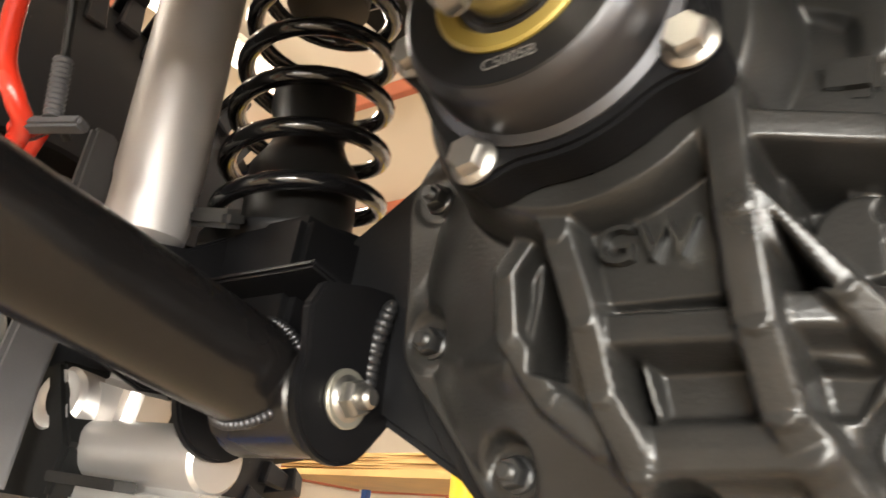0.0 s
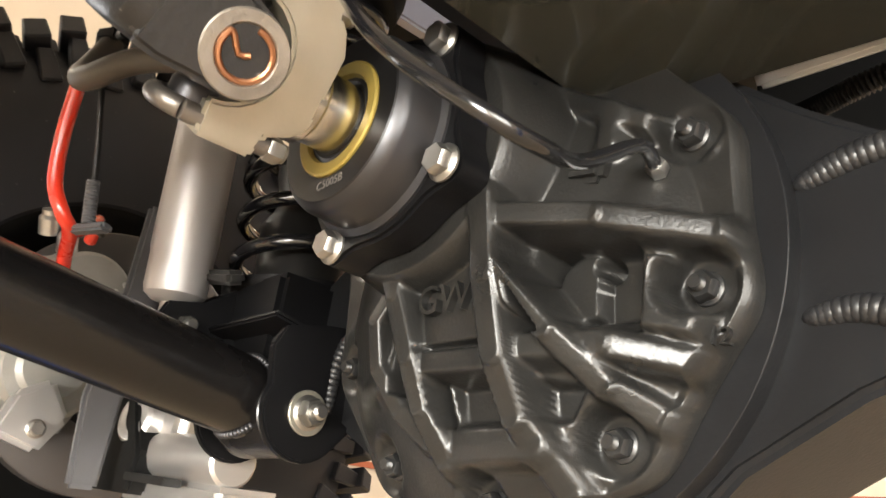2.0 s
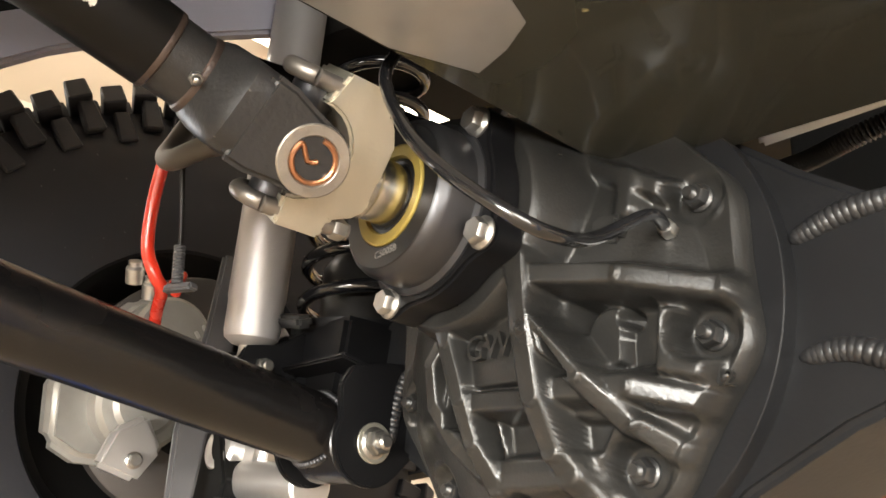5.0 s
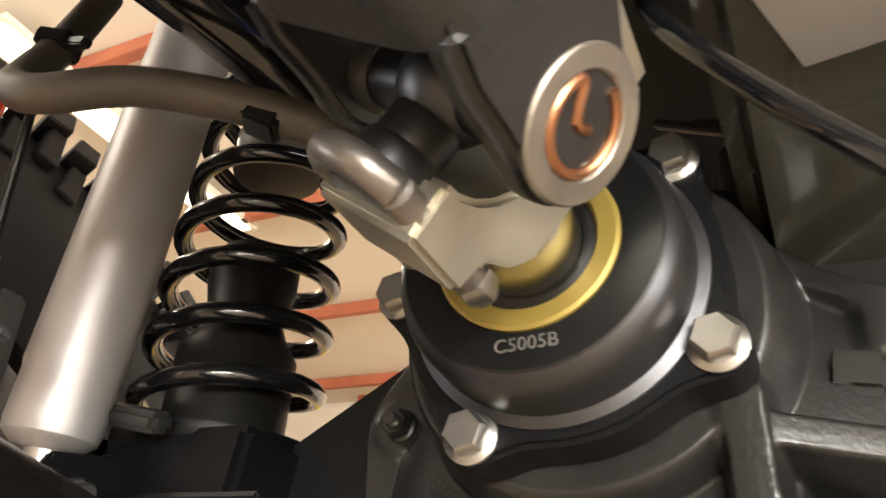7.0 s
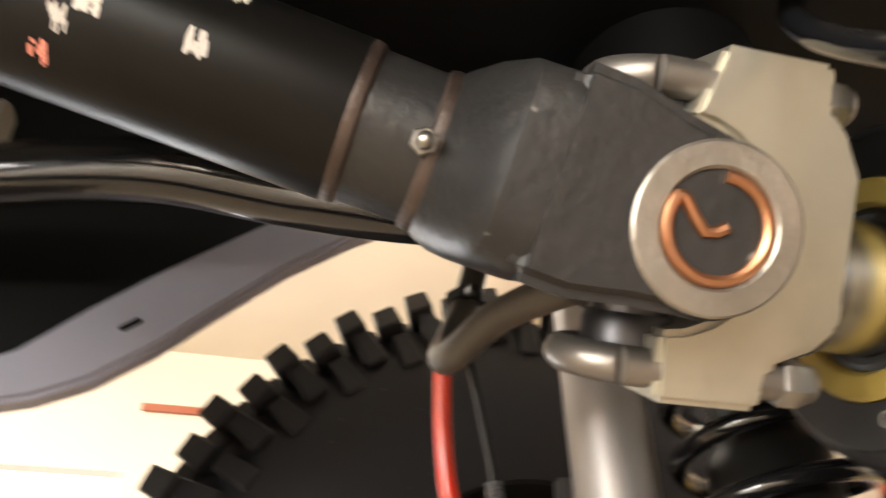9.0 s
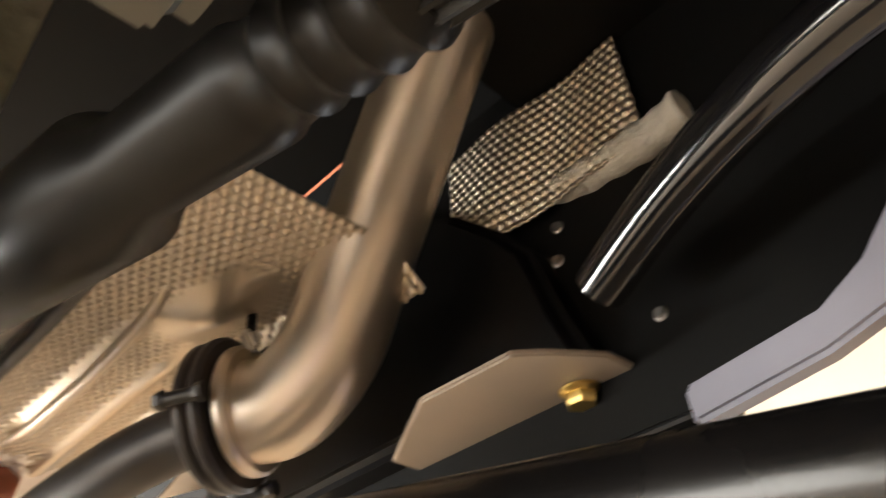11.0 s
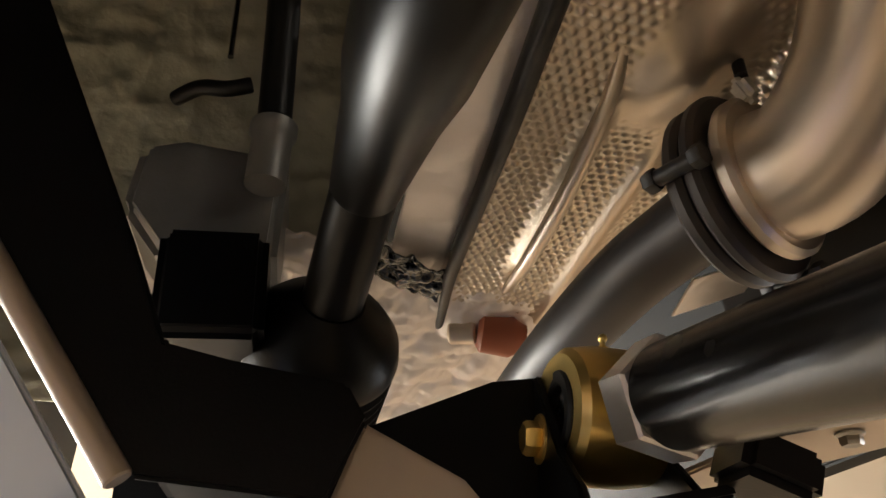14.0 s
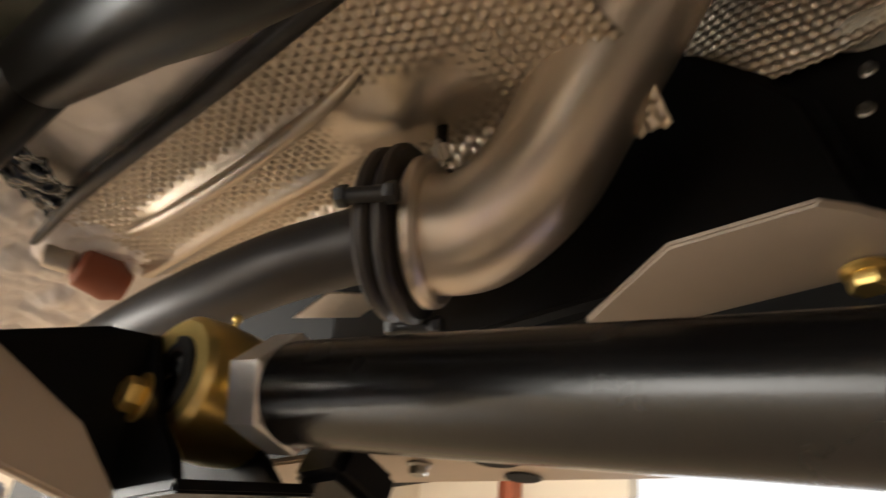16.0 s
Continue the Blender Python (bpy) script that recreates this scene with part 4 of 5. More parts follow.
prism(bm, [(-0.60, 1.295), (-0.47, 1.29), (-0.46, 1.33), (-0.50, 1.40), (-0.60, 1.38)], (0, -0.035, 0), X, Z, -0.05, 0.004)
part("web", bm, DARK, knuckle)

caliper = thing("brake_caliper", (-0.62, -0.1, 1.42), "grey cast brake caliper inside the wheel", "brake caliper")
CW = V((-0.60, -0.095, 1.45))
bm = bmesh.new()
lathe(bm, CW + V((-0.05, 0, -0.035)), X, [(0, 0.058), (0.05, 0.058), (0.058, 0.052), (0.060, 0.040), (0.066, 0.034), (0.070, 0.0)], 44)
part("piston_housing", bm, CALIPER, caliper)
bm = bmesh.new()
lathe(bm, CW + V((-0.05, 0.02, 0.060)), X, [(0, 0.052), (0.045, 0.052), (0.053, 0.046), (0.055, 0.0)], 44)
part("piston_housing", bm, CALIPER, caliper)
bm = bmesh.new()
prism(bm, [(-0.19, 1.36), (-0.15, 1.34), (-0.06, 1.34), (-0.03, 1.40), (-0.03, 1.52), (-0.07, 1.57), (-0.12, 1.56), (-0.17, 1.50), (-0.20, 1.43)], (-0.68, 0, 0), Y, Z, 0.045, 0.012, 3)
part("bridge", bm, CALIPER, caliper)
for dy, dz in ((-0.035, 0.125), (-0.01, 0.11)):
    bm = bmesh.new()
    lathe(bm, CW + V((-0.03, dy, dz)), V((0.5, -0.3, 0.8)), [(0, 0.012), (0.02, 0.012), (0.024, 0.009), (0.03, 0.009)], 20)
    part("banjo_boss", bm, ALU, caliper)
bm = bmesh.new()
prism(bm, [(-0.15, 1.335), (-0.10, 1.32), (-0.075, 1.36), (-0.10, 1.40), (-0.135, 1.38)], (-0.575, 0, 0), Y, Z, 0.02, 0.006)
part("slide_lug", bm, ALU, caliper)
part("slide_bolt", flange_bolt(V((-0.553, -0.108, 1.345)), X, 0.014), BOLT, caliper)
part("slide_bolt", flange_bolt(V((-0.565, -0.035, 1.335)), X, 0.020), DARKBOLT, caliper)
for k in range(4):
    bm = bmesh.new()
    block(bm, pose(-0.546, -0.072 + 0.008 * k, 1.495 + 0.010 * k, 40, 0, 0), (0.003, 0.005, 0.010), 0.001)
    part("cast_mark", bm, ALU, caliper)
disc = thing("brake_disc", (-0.66, 0, 1.45), "worn steel brake disc inside the wheel", "brake disc")
bm = bmesh.new()
lathe(bm, (-0.66, 0, 1.45), -X, [(0, 0.09), (0, 0.165), (0.002, 0.168), (0.026, 0.168), (0.028, 0.165), (0.028, 0.09)], 64, closed=False)
part("rotor", bm, EXDARK, disc)

# ---- wheel and tyre ----
WC = V((-0.715, 0.0, 1.45))
wheel = thing("wheel", WC, "large off-road wheel with black mud-terrain tyre", "wheel")
bm = bmesh.new()
lathe(bm, WC, -X, [(0.10, 0.205), (0.02, 0.212), (0.0, 0.222), (-0.006, 0.25), (-0.008, 0.33), (0.0, 0.39), (0.012, 0.425), (0.03, 0.448), (0.17, 0.455), (0.31, 0.448), (0.33, 0.42), (0.345, 0.33), (0.33, 0.22)], 128, closed=False)
tyre = part("tyre", bm, RUBBER, wheel, "dusty black tyre sidewall")
bm = bmesh.new()
lathe(bm, WC, -X, [(0.012, 0.213), (0.006, 0.218), (0.02, 0.205), (0.10, 0.19), (0.20, 0.18), (0.21, 0.0)], 96, closed=False)
part("rim", bm, DARK, wheel, "dark wheel rim barrel")
LUGS = 60


def lug_mesh(w, l, h, taper=0.85):
    bm = bmesh.new()
    t = bmesh.new()
    bmesh.ops.create_cube(t, size=1, matrix=Matrix.Diagonal((w, l, h, 1)))
    for v in t.verts:
        if v.co.z > 0:
            v.co.x *= taper
            v.co.y *= taper
    bmesh.ops.bevel(t, geom=[e for e in t.edges], offset=0.0025, segments=1, affect="EDGES")
    add(bm, t)
    return finish(bm, "tread_lug", RUBBER)


lug_side = lug_mesh(0.066, 0.034, 0.036, 0.9)
lug_mid = lug_mesh(0.058, 0.040, 0.028, 0.88)
for k in range(LUGS):
    for row, (dx, me, off, rr) in enumerate(((0.030, lug_side, 0.0, 0.470), (0.10, lug_mid, 0.5, 0.474), (0.17, lug_mid, 0.0, 0.476), (0.24, lug_mid, 0.5, 0.474), (0.31, lug_side, 0.0, 0.470))):
        a = 2 * math.pi * (k + off) / LUGS
        if row > 1 and not (1.0 < a < 4.6):
            continue
        r = rr - (0.012 if row in (0, 4) and k % 2 else 0.0)
        ob = new("tread_lug", me)
        ob.parent = tyre
        ob.matrix_basis = Matrix.Translation(V((-dx, r * math.cos(a), r * math.sin(a)))) @ Matrix.Rotation(a - math.pi / 2, 4, "X") @ Matrix.Rotation(0.25 * (1 if row % 2 else -1), 4, "Z") @ Matrix.Rotation({0: -0.35, 4: 0.35}.get(row, 0), 4, "Y")
side_lug = lug_mesh(0.018, 0.030, 0.050, 0.75)
for k in range(LUGS // 1):
    a = 2 * math.pi * k / LUGS
    ob = new("side_lug", side_lug)
    ob.parent = tyre
    r = 0.415 if k % 2 else 0.436
    ob.matrix_basis = Matrix.Translation(V((-0.006, r * math.cos(a), r * math.sin(a)))) @ Matrix.Rotation(a - math.pi / 2, 4, "X") @ Matrix.Rotation(-0.12, 4, "Y")

# ---- brake lines ----
arm = thing("brake_line_bracket", (-0.24, -0.237, 1.585), "dark bent rod that carries the brake line", "bracket")
bm = bmesh.new()
sweep(bm, [(-0.30, -0.19, 1.72), (-0.292, -0.205, 1.66), (-0.280, -0.222, 1.615), (-0.262, -0.232, 1.592), (-0.235, -0.232, 1.580), (-0.19, -0.215, 1.585), (-0.13, -0.185, 1.575), (-0.09, -0.15, 1.56), (-0.075, -0.11, 1.50)], 0.0098, 16)
part("rod", bm, BRAZEN, arm)
bm = bmesh.new()
block(bm, pose(-0.288, -0.21, 1.652, 0, 0, 30), (0.02, 0.02, 0.012), 0.002)
block(bm, pose(-0.270, -0.21, 1.648, 0, 20, 0), (0.02, 0.006, 0.006), 0.001)
part("clip", bm, HOSE, arm)
bm = bmesh.new()
block(bm, pose(-0.135, -0.188, 1.572, 0, 20, 30), (0.018, 0.016, 0.016), 0.002)
part("clip", bm, HOSE, arm, "black plastic clip")
bhose = thing("brake_hose", (-0.32, -0.19, 1.49), "bright red brake hose looping to the caliper", "hose")
bm = bmesh.new()
sweep(bm, [(-0.288, -0.226, 1.598), (-0.305, -0.222, 1.56), (-0.312, -0.216, 1.52), (-0.308, -0.205, 1.495), (-0.318, -0.193, 1.486), (-0.36, -0.18, 1.476), (-0.42, -0.16, 1.462), (-0.50, -0.14, 1.46)], 0.0062, 14)
part("tube", bm, RED, bhose)
bm = bmesh.new()
sweep(bm, [(-0.325, -0.192, 1.487), (-0.35, -0.175, 1.500), (-0.375, -0.158, 1.520), (-0.395, -0.15, 1.527), (-0.42, -0.145, 1.515)], 0.0060, 14)
part("tube", bm, RED, bhose)
sensor = thing("sensor_cable", (-0.30, -0.19, 1.50), "thin black sensor cable with grey sleeve", "cable")
bm = bmesh.new()
sweep(bm, [(-0.286, -0.208, 1.60), (-0.293, -0.198, 1.56), (-0.296, -0.192, 1.53), (-0.297, -0.187, 1.495), (-0.31, -0.17, 1.488)], 0.0026, 10)
part("cable", bm, HOSE, sensor)
bm = bmesh.new()
prof = []
for k in range(12):
    prof += [(0.0032 * k, 0.0058), (0.0032 * k + 0.0016, 0.0048)]
lathe(bm, (-0.297, -0.187, 1.489), V((0.06, -0.15, 1)), prof, 20)
part("sleeve", bm, GREY, sensor, "ribbed grey strain relief")
bm = bmesh.new()
block(bm, pose(-0.300, -0.186, 1.486, 0, 0, 25), (0.045, 0.012, 0.007), 0.002)
part("tie", bm, GREY, sensor)

# ---- fuel tank and body underside ----
tank = thing("fuel_tank", (0.35, -0.25, 1.62), "dark olive fuel tank skid with paint chips and a rubbed patch", "fuel tank")
bm = bmesh.new()
prism(bm, [(0.052, -0.60), (0.052, -0.02), (0.088, 0.03), (0.46, 0.065), (0.50, 0.0), (0.50, -0.60)], (0, 0, 1.556), X, Y, 0.22, 0.012, 3)
part("shell", bm, TANK, tank)
bm = bmesh.new()
prism(bm, [(0.066, -0.33), (0.066, -0.215), (0.085, -0.16), (0.115, -0.165), (0.14, -0.175), (0.15, -0.20), (0.185, -0.215), (0.19, -0.33)], (0, 0, 1.5552), X, Y, 0.002, 0)
part("bare_patch", bm, TANKBARE, tank, "pale patch rubbed to bare metal")
bm = bmesh.new()
prism(bm, [(0.0, 0), (0.5, 0), (0.5, 0.026), (0, 0.020)], (0.15, 0.055, 1.566), V((1, 0.06, 0.03)), V((0, 1, 0.6)), 0.05, 0.003)
part("flange", bm, TANKBARE, tank, "bright lower flange")
conduit = thing("wiring_conduit", (0.3, 0.12, 1.59), "ribbed black wiring conduit along the tank", "conduit")
bm = bmesh.new()
cp = smooth_path([(0.10, 0.13, 1.585), (0.15, 0.125, 1.582), (0.2, 0.12, 1.588), (0.3, 0.12, 1.60), (0.55, 0.13, 1.62)], 40)
sweep(bm, cp, 0.008, 14, smooth=False, radii=lambda t: 0.0075 + 0.0012 * (1 if int(t * 160) % 2 else -1))
part("tube", bm, HOSE, conduit)
# body underside: its darkness is put into the colour
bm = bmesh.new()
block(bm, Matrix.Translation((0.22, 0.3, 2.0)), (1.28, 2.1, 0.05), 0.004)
solo("truck_floor", bm, DARK, "near-black underside of the truck body, shade put into its colour", "truck body", "structure")
# added dark panel, hides the bright roof beside the spring
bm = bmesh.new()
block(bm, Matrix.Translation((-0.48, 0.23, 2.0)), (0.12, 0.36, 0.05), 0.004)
solo("gap_closing_panel", bm, DARK, "dark panel added to close a bright gap beside the spring", "truck body", "structure")
bm = bmesh.new()
sweep(bm, [(0.2, 0.20, 1.63), (0.4, 0.19, 1.64), (0.75, 0.18, 1.66)], 0.03, 24)
solo("cross_tube", bm, EXHAUST, "bright tube behind the axle", "pipe")

# ---- frame rail ----
rail = thing("frame_rail", (-0.37, -0.45, 1.65), "grey painted frame rail that kicks up over the axle", "frame rail")
lo_edge = [(-0.66, 1.555), (-0.56, 1.566), (-0.50, 1.582), (-0.467, 1.598), (-0.43, 1.627), (-0.39, 1.666), (-0.345, 1.708), (-0.295, 1.745), (-0.22, 1.79), (-0.10, 1.86), (0.10, 1.93), (0.9, 1.95)]
up_edge = [(0.9, 2.06), (0.05, 2.04), (-0.10, 1.97), (-0.22, 1.875), (-0.32, 1.785), (-0.385, 1.735), (-0.436, 1.694), (-0.479, 1.656), (-0.519, 1.617), (-0.556, 1.597), (-0.66, 1.585)]
bm = bmesh.new()
prism(bm, lo_edge + up_edge, (-0.385, 0.012, 0), Y, Z, 0.022, 0.004)
part("lower_flange", bm, RAIL, rail)
# near-black web: the rail's shaded inside is put into its colour
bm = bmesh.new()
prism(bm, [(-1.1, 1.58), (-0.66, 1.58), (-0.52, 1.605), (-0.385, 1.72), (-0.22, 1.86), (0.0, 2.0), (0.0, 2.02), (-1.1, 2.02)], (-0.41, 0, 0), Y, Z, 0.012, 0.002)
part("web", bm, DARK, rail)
# near-black bar: the slot's shaded depth as colour, no opening is cut
bm = bmesh.new()
block(bm, pose(-0.3625, -0.438, 1.643, 40, 0, 0), (0.002, 0.016, 0.005), 0.0008)
part("slot", bm, DARK, rail)
upper = thing("upper_tube", (-0.25, -0.42, 1.66), "glossy black bent chassis tube beside the driveshaft", "chassis tube")
bm = bmesh.new()
sweep(bm, [(-0.345, -0.68, 1.68), (-0.315, -0.60, 1.697), (-0.28, -0.511, 1.702), (-0.25, -0.42, 1.697), (-0.23, -0.33, 1.678), (-0.20, -0.25, 1.658), (-0.175, -0.15, 1.655), (-0.16, 0.0, 1.66), (-0.15, 0.12, 1.68)], 0.022, 28)
part("tube", bm, SPRING, upper)

# ---- floor pan, tunnel and heat shields ahead of the axle ----


def sheet(name, fn, ns, nt, mat, parent, label="", thick=0.0015):
    """A thin shaped sheet: fn(s, t) gives places; a back skin closes it."""
    s, t = np.meshgrid(np.linspace(0, 1, ns), np.linspace(0, 1, nt), indexing="ij")
    P = fn(s, t)
    du, dv = np.gradient(P, axis=0), np.gradient(P, axis=1)
    nrm = np.cross(du, dv)
    nrm = nrm / (np.linalg.norm(nrm, axis=-1, keepdims=True) + 1e-12)
    Q = P - nrm * thick
    base = origin_of(parent)
    verts = [tuple(V(p) - base) for p in P.reshape(-1, 3)] + [tuple(V(p) - base) for p in Q.reshape(-1, 3)]
    n = ns * nt
    faces = []
    for i in range(ns - 1):
        for j in range(nt - 1):
            a = i * nt + j
            faces += [(a, a + nt, a + nt + 1, a + 1), (n + a, n + a + 1, n + a + nt + 1, n + a + nt)]
    edge = [j for j in range(nt)] + [i * nt + nt - 1 for i in range(1, ns)] + [(ns - 1) * nt + j for j in range(nt - 2, -1, -1)] + [i * nt for i in range(ns - 2, 0, -1)]
    for a, b in zip(edge, edge[1:] + edge[:1]):
        faces.append((a, b, n + b, n + a))
    me = bpy.data.meshes.new(name)
    me.from_pydata(verts, [], faces)
    me.materials.append(mat)
    me.polygons.foreach_set("use_smooth", [True] * len(me.polygons))
    ob = new(name, me)
    ob.parent = parent
    return tagged(ob, label)


def dimples(P, a, b, height, axis, sign, mask=None):
    """Raises rounded dimples in staggered rows at 10.5 mm pitch on the sheet P, along one axis; a, b run over the sheet in metres."""
    pitch = 0.0105
    u, v = a / pitch, b / pitch
    row = np.floor(v)
    fu = (u + 0.5 * (row % 2)) % 1 - 0.5
    fv = v % 1 - 0.5
    h = height * np.clip(1 - (fu ** 2 + fv ** 2) / 0.16, 0, 1)
    P[..., axis] += sign * (h if mask is None else h * mask)
    return P


def shield_fn(s, t):
    """Tunnel roof: the near edge runs along the truck, the far side bends down beside the exhaust."""
    x = -0.088 - 0.225 * t
    y_end = -1.69 + 0.30 * np.clip(t - 0.08, 0, 1)
    y = -0.84 + (y_end + 0.84) * s
    x = x - 0.022 * np.clip((-y - 1.45) / 0.24, 0, 1) * (1 - t)
    z = 1.795 - 0.9 * np.clip(-x - 0.27, 0, 1) - 0.6 * np.clip(-x - 0.33, 0, 1) + 0.006 * np.sin(7 * y + 9 * x)
    rib = 0.014 * np.exp(-(((x + 0.163) / 0.011) ** 2)) * np.clip((y + 1.45) * 14, 0, 1) * np.clip((-1.06 - y) * 14, 0, 1)
    dome = 0.020 * np.exp(-(((x + 0.205) / 0.035) ** 2) - (((y + 1.03) / 0.07) ** 2))
    seam_ = 0.010 * np.exp(-(((x + 0.232) / 0.012) ** 2)) * np.clip((-1.10 - y) * 14, 0, 1)
    plain = 1 - np.clip((rib / 0.006) + dome / 0.006 + seam_ / 0.005, 0, 1)
    P = np.stack([x, y, z - rib - dome - seam_], -1)
    return dimples(P, x, y, 0.0039, 2, -1, plain)


tunnel = thing("heat_shield", (-0.2, -1.2, 1.79), "embossed tan metal heat shield roofing the exhaust tunnel", "heat shield")
sheet("panel", shield_fn, 440, 125, SHIELD, tunnel)
bm = bmesh.new()
sweep(bm, [(-0.165, -1.45, 1.790), (-0.166, -1.36, 1.781), (-0.166, -1.22, 1.781), (-0.158, -1.08, 1.784), (-0.150, -1.02, 1.792)], 0.007, 14, radii=lambda q: 0.003 + 0.006 * math.sin(math.pi * min(1, 0.1 + q * 0.85)))
part("stiffening_rib", bm, SHIELD, tunnel, "plain raised stiffening rib")


def side_fn(s, t):
    y, z = -0.62 - 0.24 * s, 1.82 + 0.15 * t
    x = -0.384 - 0.008 * t + 0.004 * np.sin(9 * s + 2 * t)
    return dimples(np.stack([x, y, z], -1), y, z, 0.0034, 0, 1)


side = thing("side_heat_shield", (-0.388, -0.74, 1.82), "embossed heat shield beside the frame rail", "heat shield")
sheet("panel", side_fn, 125, 80, SHIELD, side)

rngn = np.random.RandomState(3)
FOLDS = [(rngn.uniform(0, 6.28), rngn.uniform(8, 60), rngn.uniform(0, 6.28)) for _ in range(26)]


def crinkle(a, b, amp):
    h = np.zeros_like(a)
    for ang, fr, ph in FOLDS:
        w = np.sin((a * math.cos(ang) + b * math.sin(ang)) * fr + ph)
        h += (1 - np.abs(w)) ** 3 / fr * 12
    return amp * h / 6


foil = thing("foil_insulation", (0.1, -1.6, 1.5), "crinkled silver foil insulation on the floor pan", "insulation")


def foil_fn(s, t):
    x, z = -0.02 + 0.72 * s, 1.64 + 0.82 * t
    return np.stack([x, -1.56 + 0.34 * t ** 2 + crinkle(x, z, 0.016), z], -1)


sheet("blanket", foil_fn, 150, 170, FOILDULL, foil)


def strip_fn(s, t):
    x, y = -0.015 - 0.068 * t, -0.90 - 0.55 * s
    return np.stack([x, y, 1.803 + crinkle(x, y, 0.010)], -1)


sheet("strip", strip_fn, 120, 30, FOILPINK, foil, "smooth foil strip with creases")


def low_fn(s, t):
    x, y = -0.26 + 0.55 * s, -1.42 - 0.50 * t
    return np.stack([x, y, 1.812 - 0.16 * t + crinkle(x * 2, y * 2, 0.028)], -1)


sheet("crumpled_flap", low_fn, 150, 120, FOILPINK, foil, "crumpled bright foil flap")


def tar_fn(s, t):
    x, y = 0.0 - 0.085 * s, -1.36 - 0.075 * t - 0.05 * s
    return np.stack([x, y, 1.778 + crinkle(x * 3, y * 3, 0.022)], -1)


sheet("tar_patch", tar_fn, 50, 40, SPRING, foil, "glossy black crumpled sealant patch")
seam = thing("shield_edge_trim", (-0.085, -1.2, 1.79), "dark rolled edge of the heat shield", "trim")
bm = bmesh.new()
sweep(bm, [(-0.112, -1.70, 1.785), (-0.098, -1.52, 1.787), (-0.089, -1.40, 1.787), (-0.086, -1.15, 1.787), (-0.082, -0.95, 1.787), (-0.08, -0.70, 1.787)], 0.009, 12, radii=lambda q: 0.004 + 0.007 * min(1, q * 1.6))
part("edge", bm, DARKBOLT, seam)

# unseen near-black panels, added to keep the tunnel dark above and at the sides
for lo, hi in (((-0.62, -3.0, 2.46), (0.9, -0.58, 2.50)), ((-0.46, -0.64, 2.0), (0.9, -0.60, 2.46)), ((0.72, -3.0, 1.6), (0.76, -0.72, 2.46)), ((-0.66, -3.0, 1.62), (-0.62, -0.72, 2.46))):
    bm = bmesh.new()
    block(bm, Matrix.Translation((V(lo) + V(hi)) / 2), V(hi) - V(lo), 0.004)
    solo("tunnel_closing_panel", bm, DARK, "near-black closing panel added to keep the tunnel dark", "truck body", "structure")

# gearbox housing with a cable and boot
gearbox = thing("transfer_case", (0.15, -1.34, 1.76), "dull grey transfer case with a cable boot", "transfer case")
bm = bmesh.new()
prism(bm, [(0.085, 1.69), (0.20, 1.68), (0.25, 1.74), (0.245, 1.82), (0.20, 1.835), (0.085, 1.825)], (0, -1.30, 0), X, Z, 0.14, 0.012, 3)
part("housing", bm, CALIPER, gearbox)
bm = bmesh.new()
lathe(bm, (0.105, -1.275, 1.765), Z, [(0, 0.022), (0.06, 0.022), (0.066, 0.026), (0.078, 0.026), (0.08, 0.022), (0.08, 0.012), (0.07, 0.011)], 32)
part("cable_boss", bm, CALIPER, gearbox)
bm = bmesh.new()
sweep(bm, [(0.105, -1.275, 1.83), (0.107, -1.27, 1.88), (0.110, -1.25, 1.95), (0.112, -1.22, 2.04), (0.10, -1.18, 2.2)], 0.016, 16, radii=lambda q: 0.008 if q < 0.12 else 0.019)
part("cable", bm, HOSE, gearbox, "thick black rubber cable")
bm = bmesh.new()
sweep(bm, [(0.135, -1.26, 1.885), (0.16, -1.26, 1.875), (0.19, -1.27, 1.88), (0.22, -1.30, 1.885)], 0.009, 12)
part("side_cable", bm, HOSE, gearbox)
bm = bmesh.new()
block(bm, pose(0.135, -1.27, 1.63, 0, 4, 0), (0.10, 0.08, 0.11), 0.01, 3)
part("mount_block", bm, BLACK, gearbox)
bm = bmesh.new()
rod(bm, (0.165, -1.27, 1.93), (0.172, -1.27, 2.07), 0.0035, 12)
part("rod", bm, STEEL, gearbox)

gearbox.location += V((0.025, -0.035, 0.049))

# crossmember and skid plate
cross_m = thing("crossmember", (0.1, -1.0, 1.46), "black welded gearbox crossmember", "crossmember")
WEB = [(0.46, 1.85), (0.224, 1.556), (0.196, 1.518), (0.134, 1.442), (0.046, 1.436), (0.029, 1.476), (0.040, 1.494), (0.10, 1.502), (0.131, 1.508), (0.156, 1.561), (0.242, 1.727), (0.36, 1.97)]
bm = bmesh.new()
prism(bm, WEB, (0, -0.986, 0), X, Z, 0.006, 0.002)
part("front_web", bm, BLACK, cross_m)
bm = bmesh.new()
prism(bm, [(0.452, 1.86), (0.190, 1.522), (0.130, 1.450), (0.05, 1.444), (0.05, 1.485), (0.125, 1.495), (0.165, 1.565), (0.25, 1.73), (0.37, 1.96)], (0, -0.993, 0), X, Z, 0.10, 0.004)
part("box", bm, BLACK, cross_m)
bm = bmesh.new()
prism(bm, [(0.17, 1.448), (0.0, 1.448), (0.0, 1.50), (0.03, 1.512), (0.10, 1.53), (0.18, 1.56)], (0, -1.12, 0), X, Z, 0.03, 0.006)
part("rear_web", bm, BLACK, cross_m)
# crossmember edge: its warm reflection is painted as a tan strip
bm = bmesh.new()
rod(bm, V((0.462, -0.985, 1.850)), V((0.138, -0.985, 1.440)), 0.007, 16, 0.001)
part("edge_bead", bm, PLATE, cross_m, "rounded edge coloured as a warm reflection")
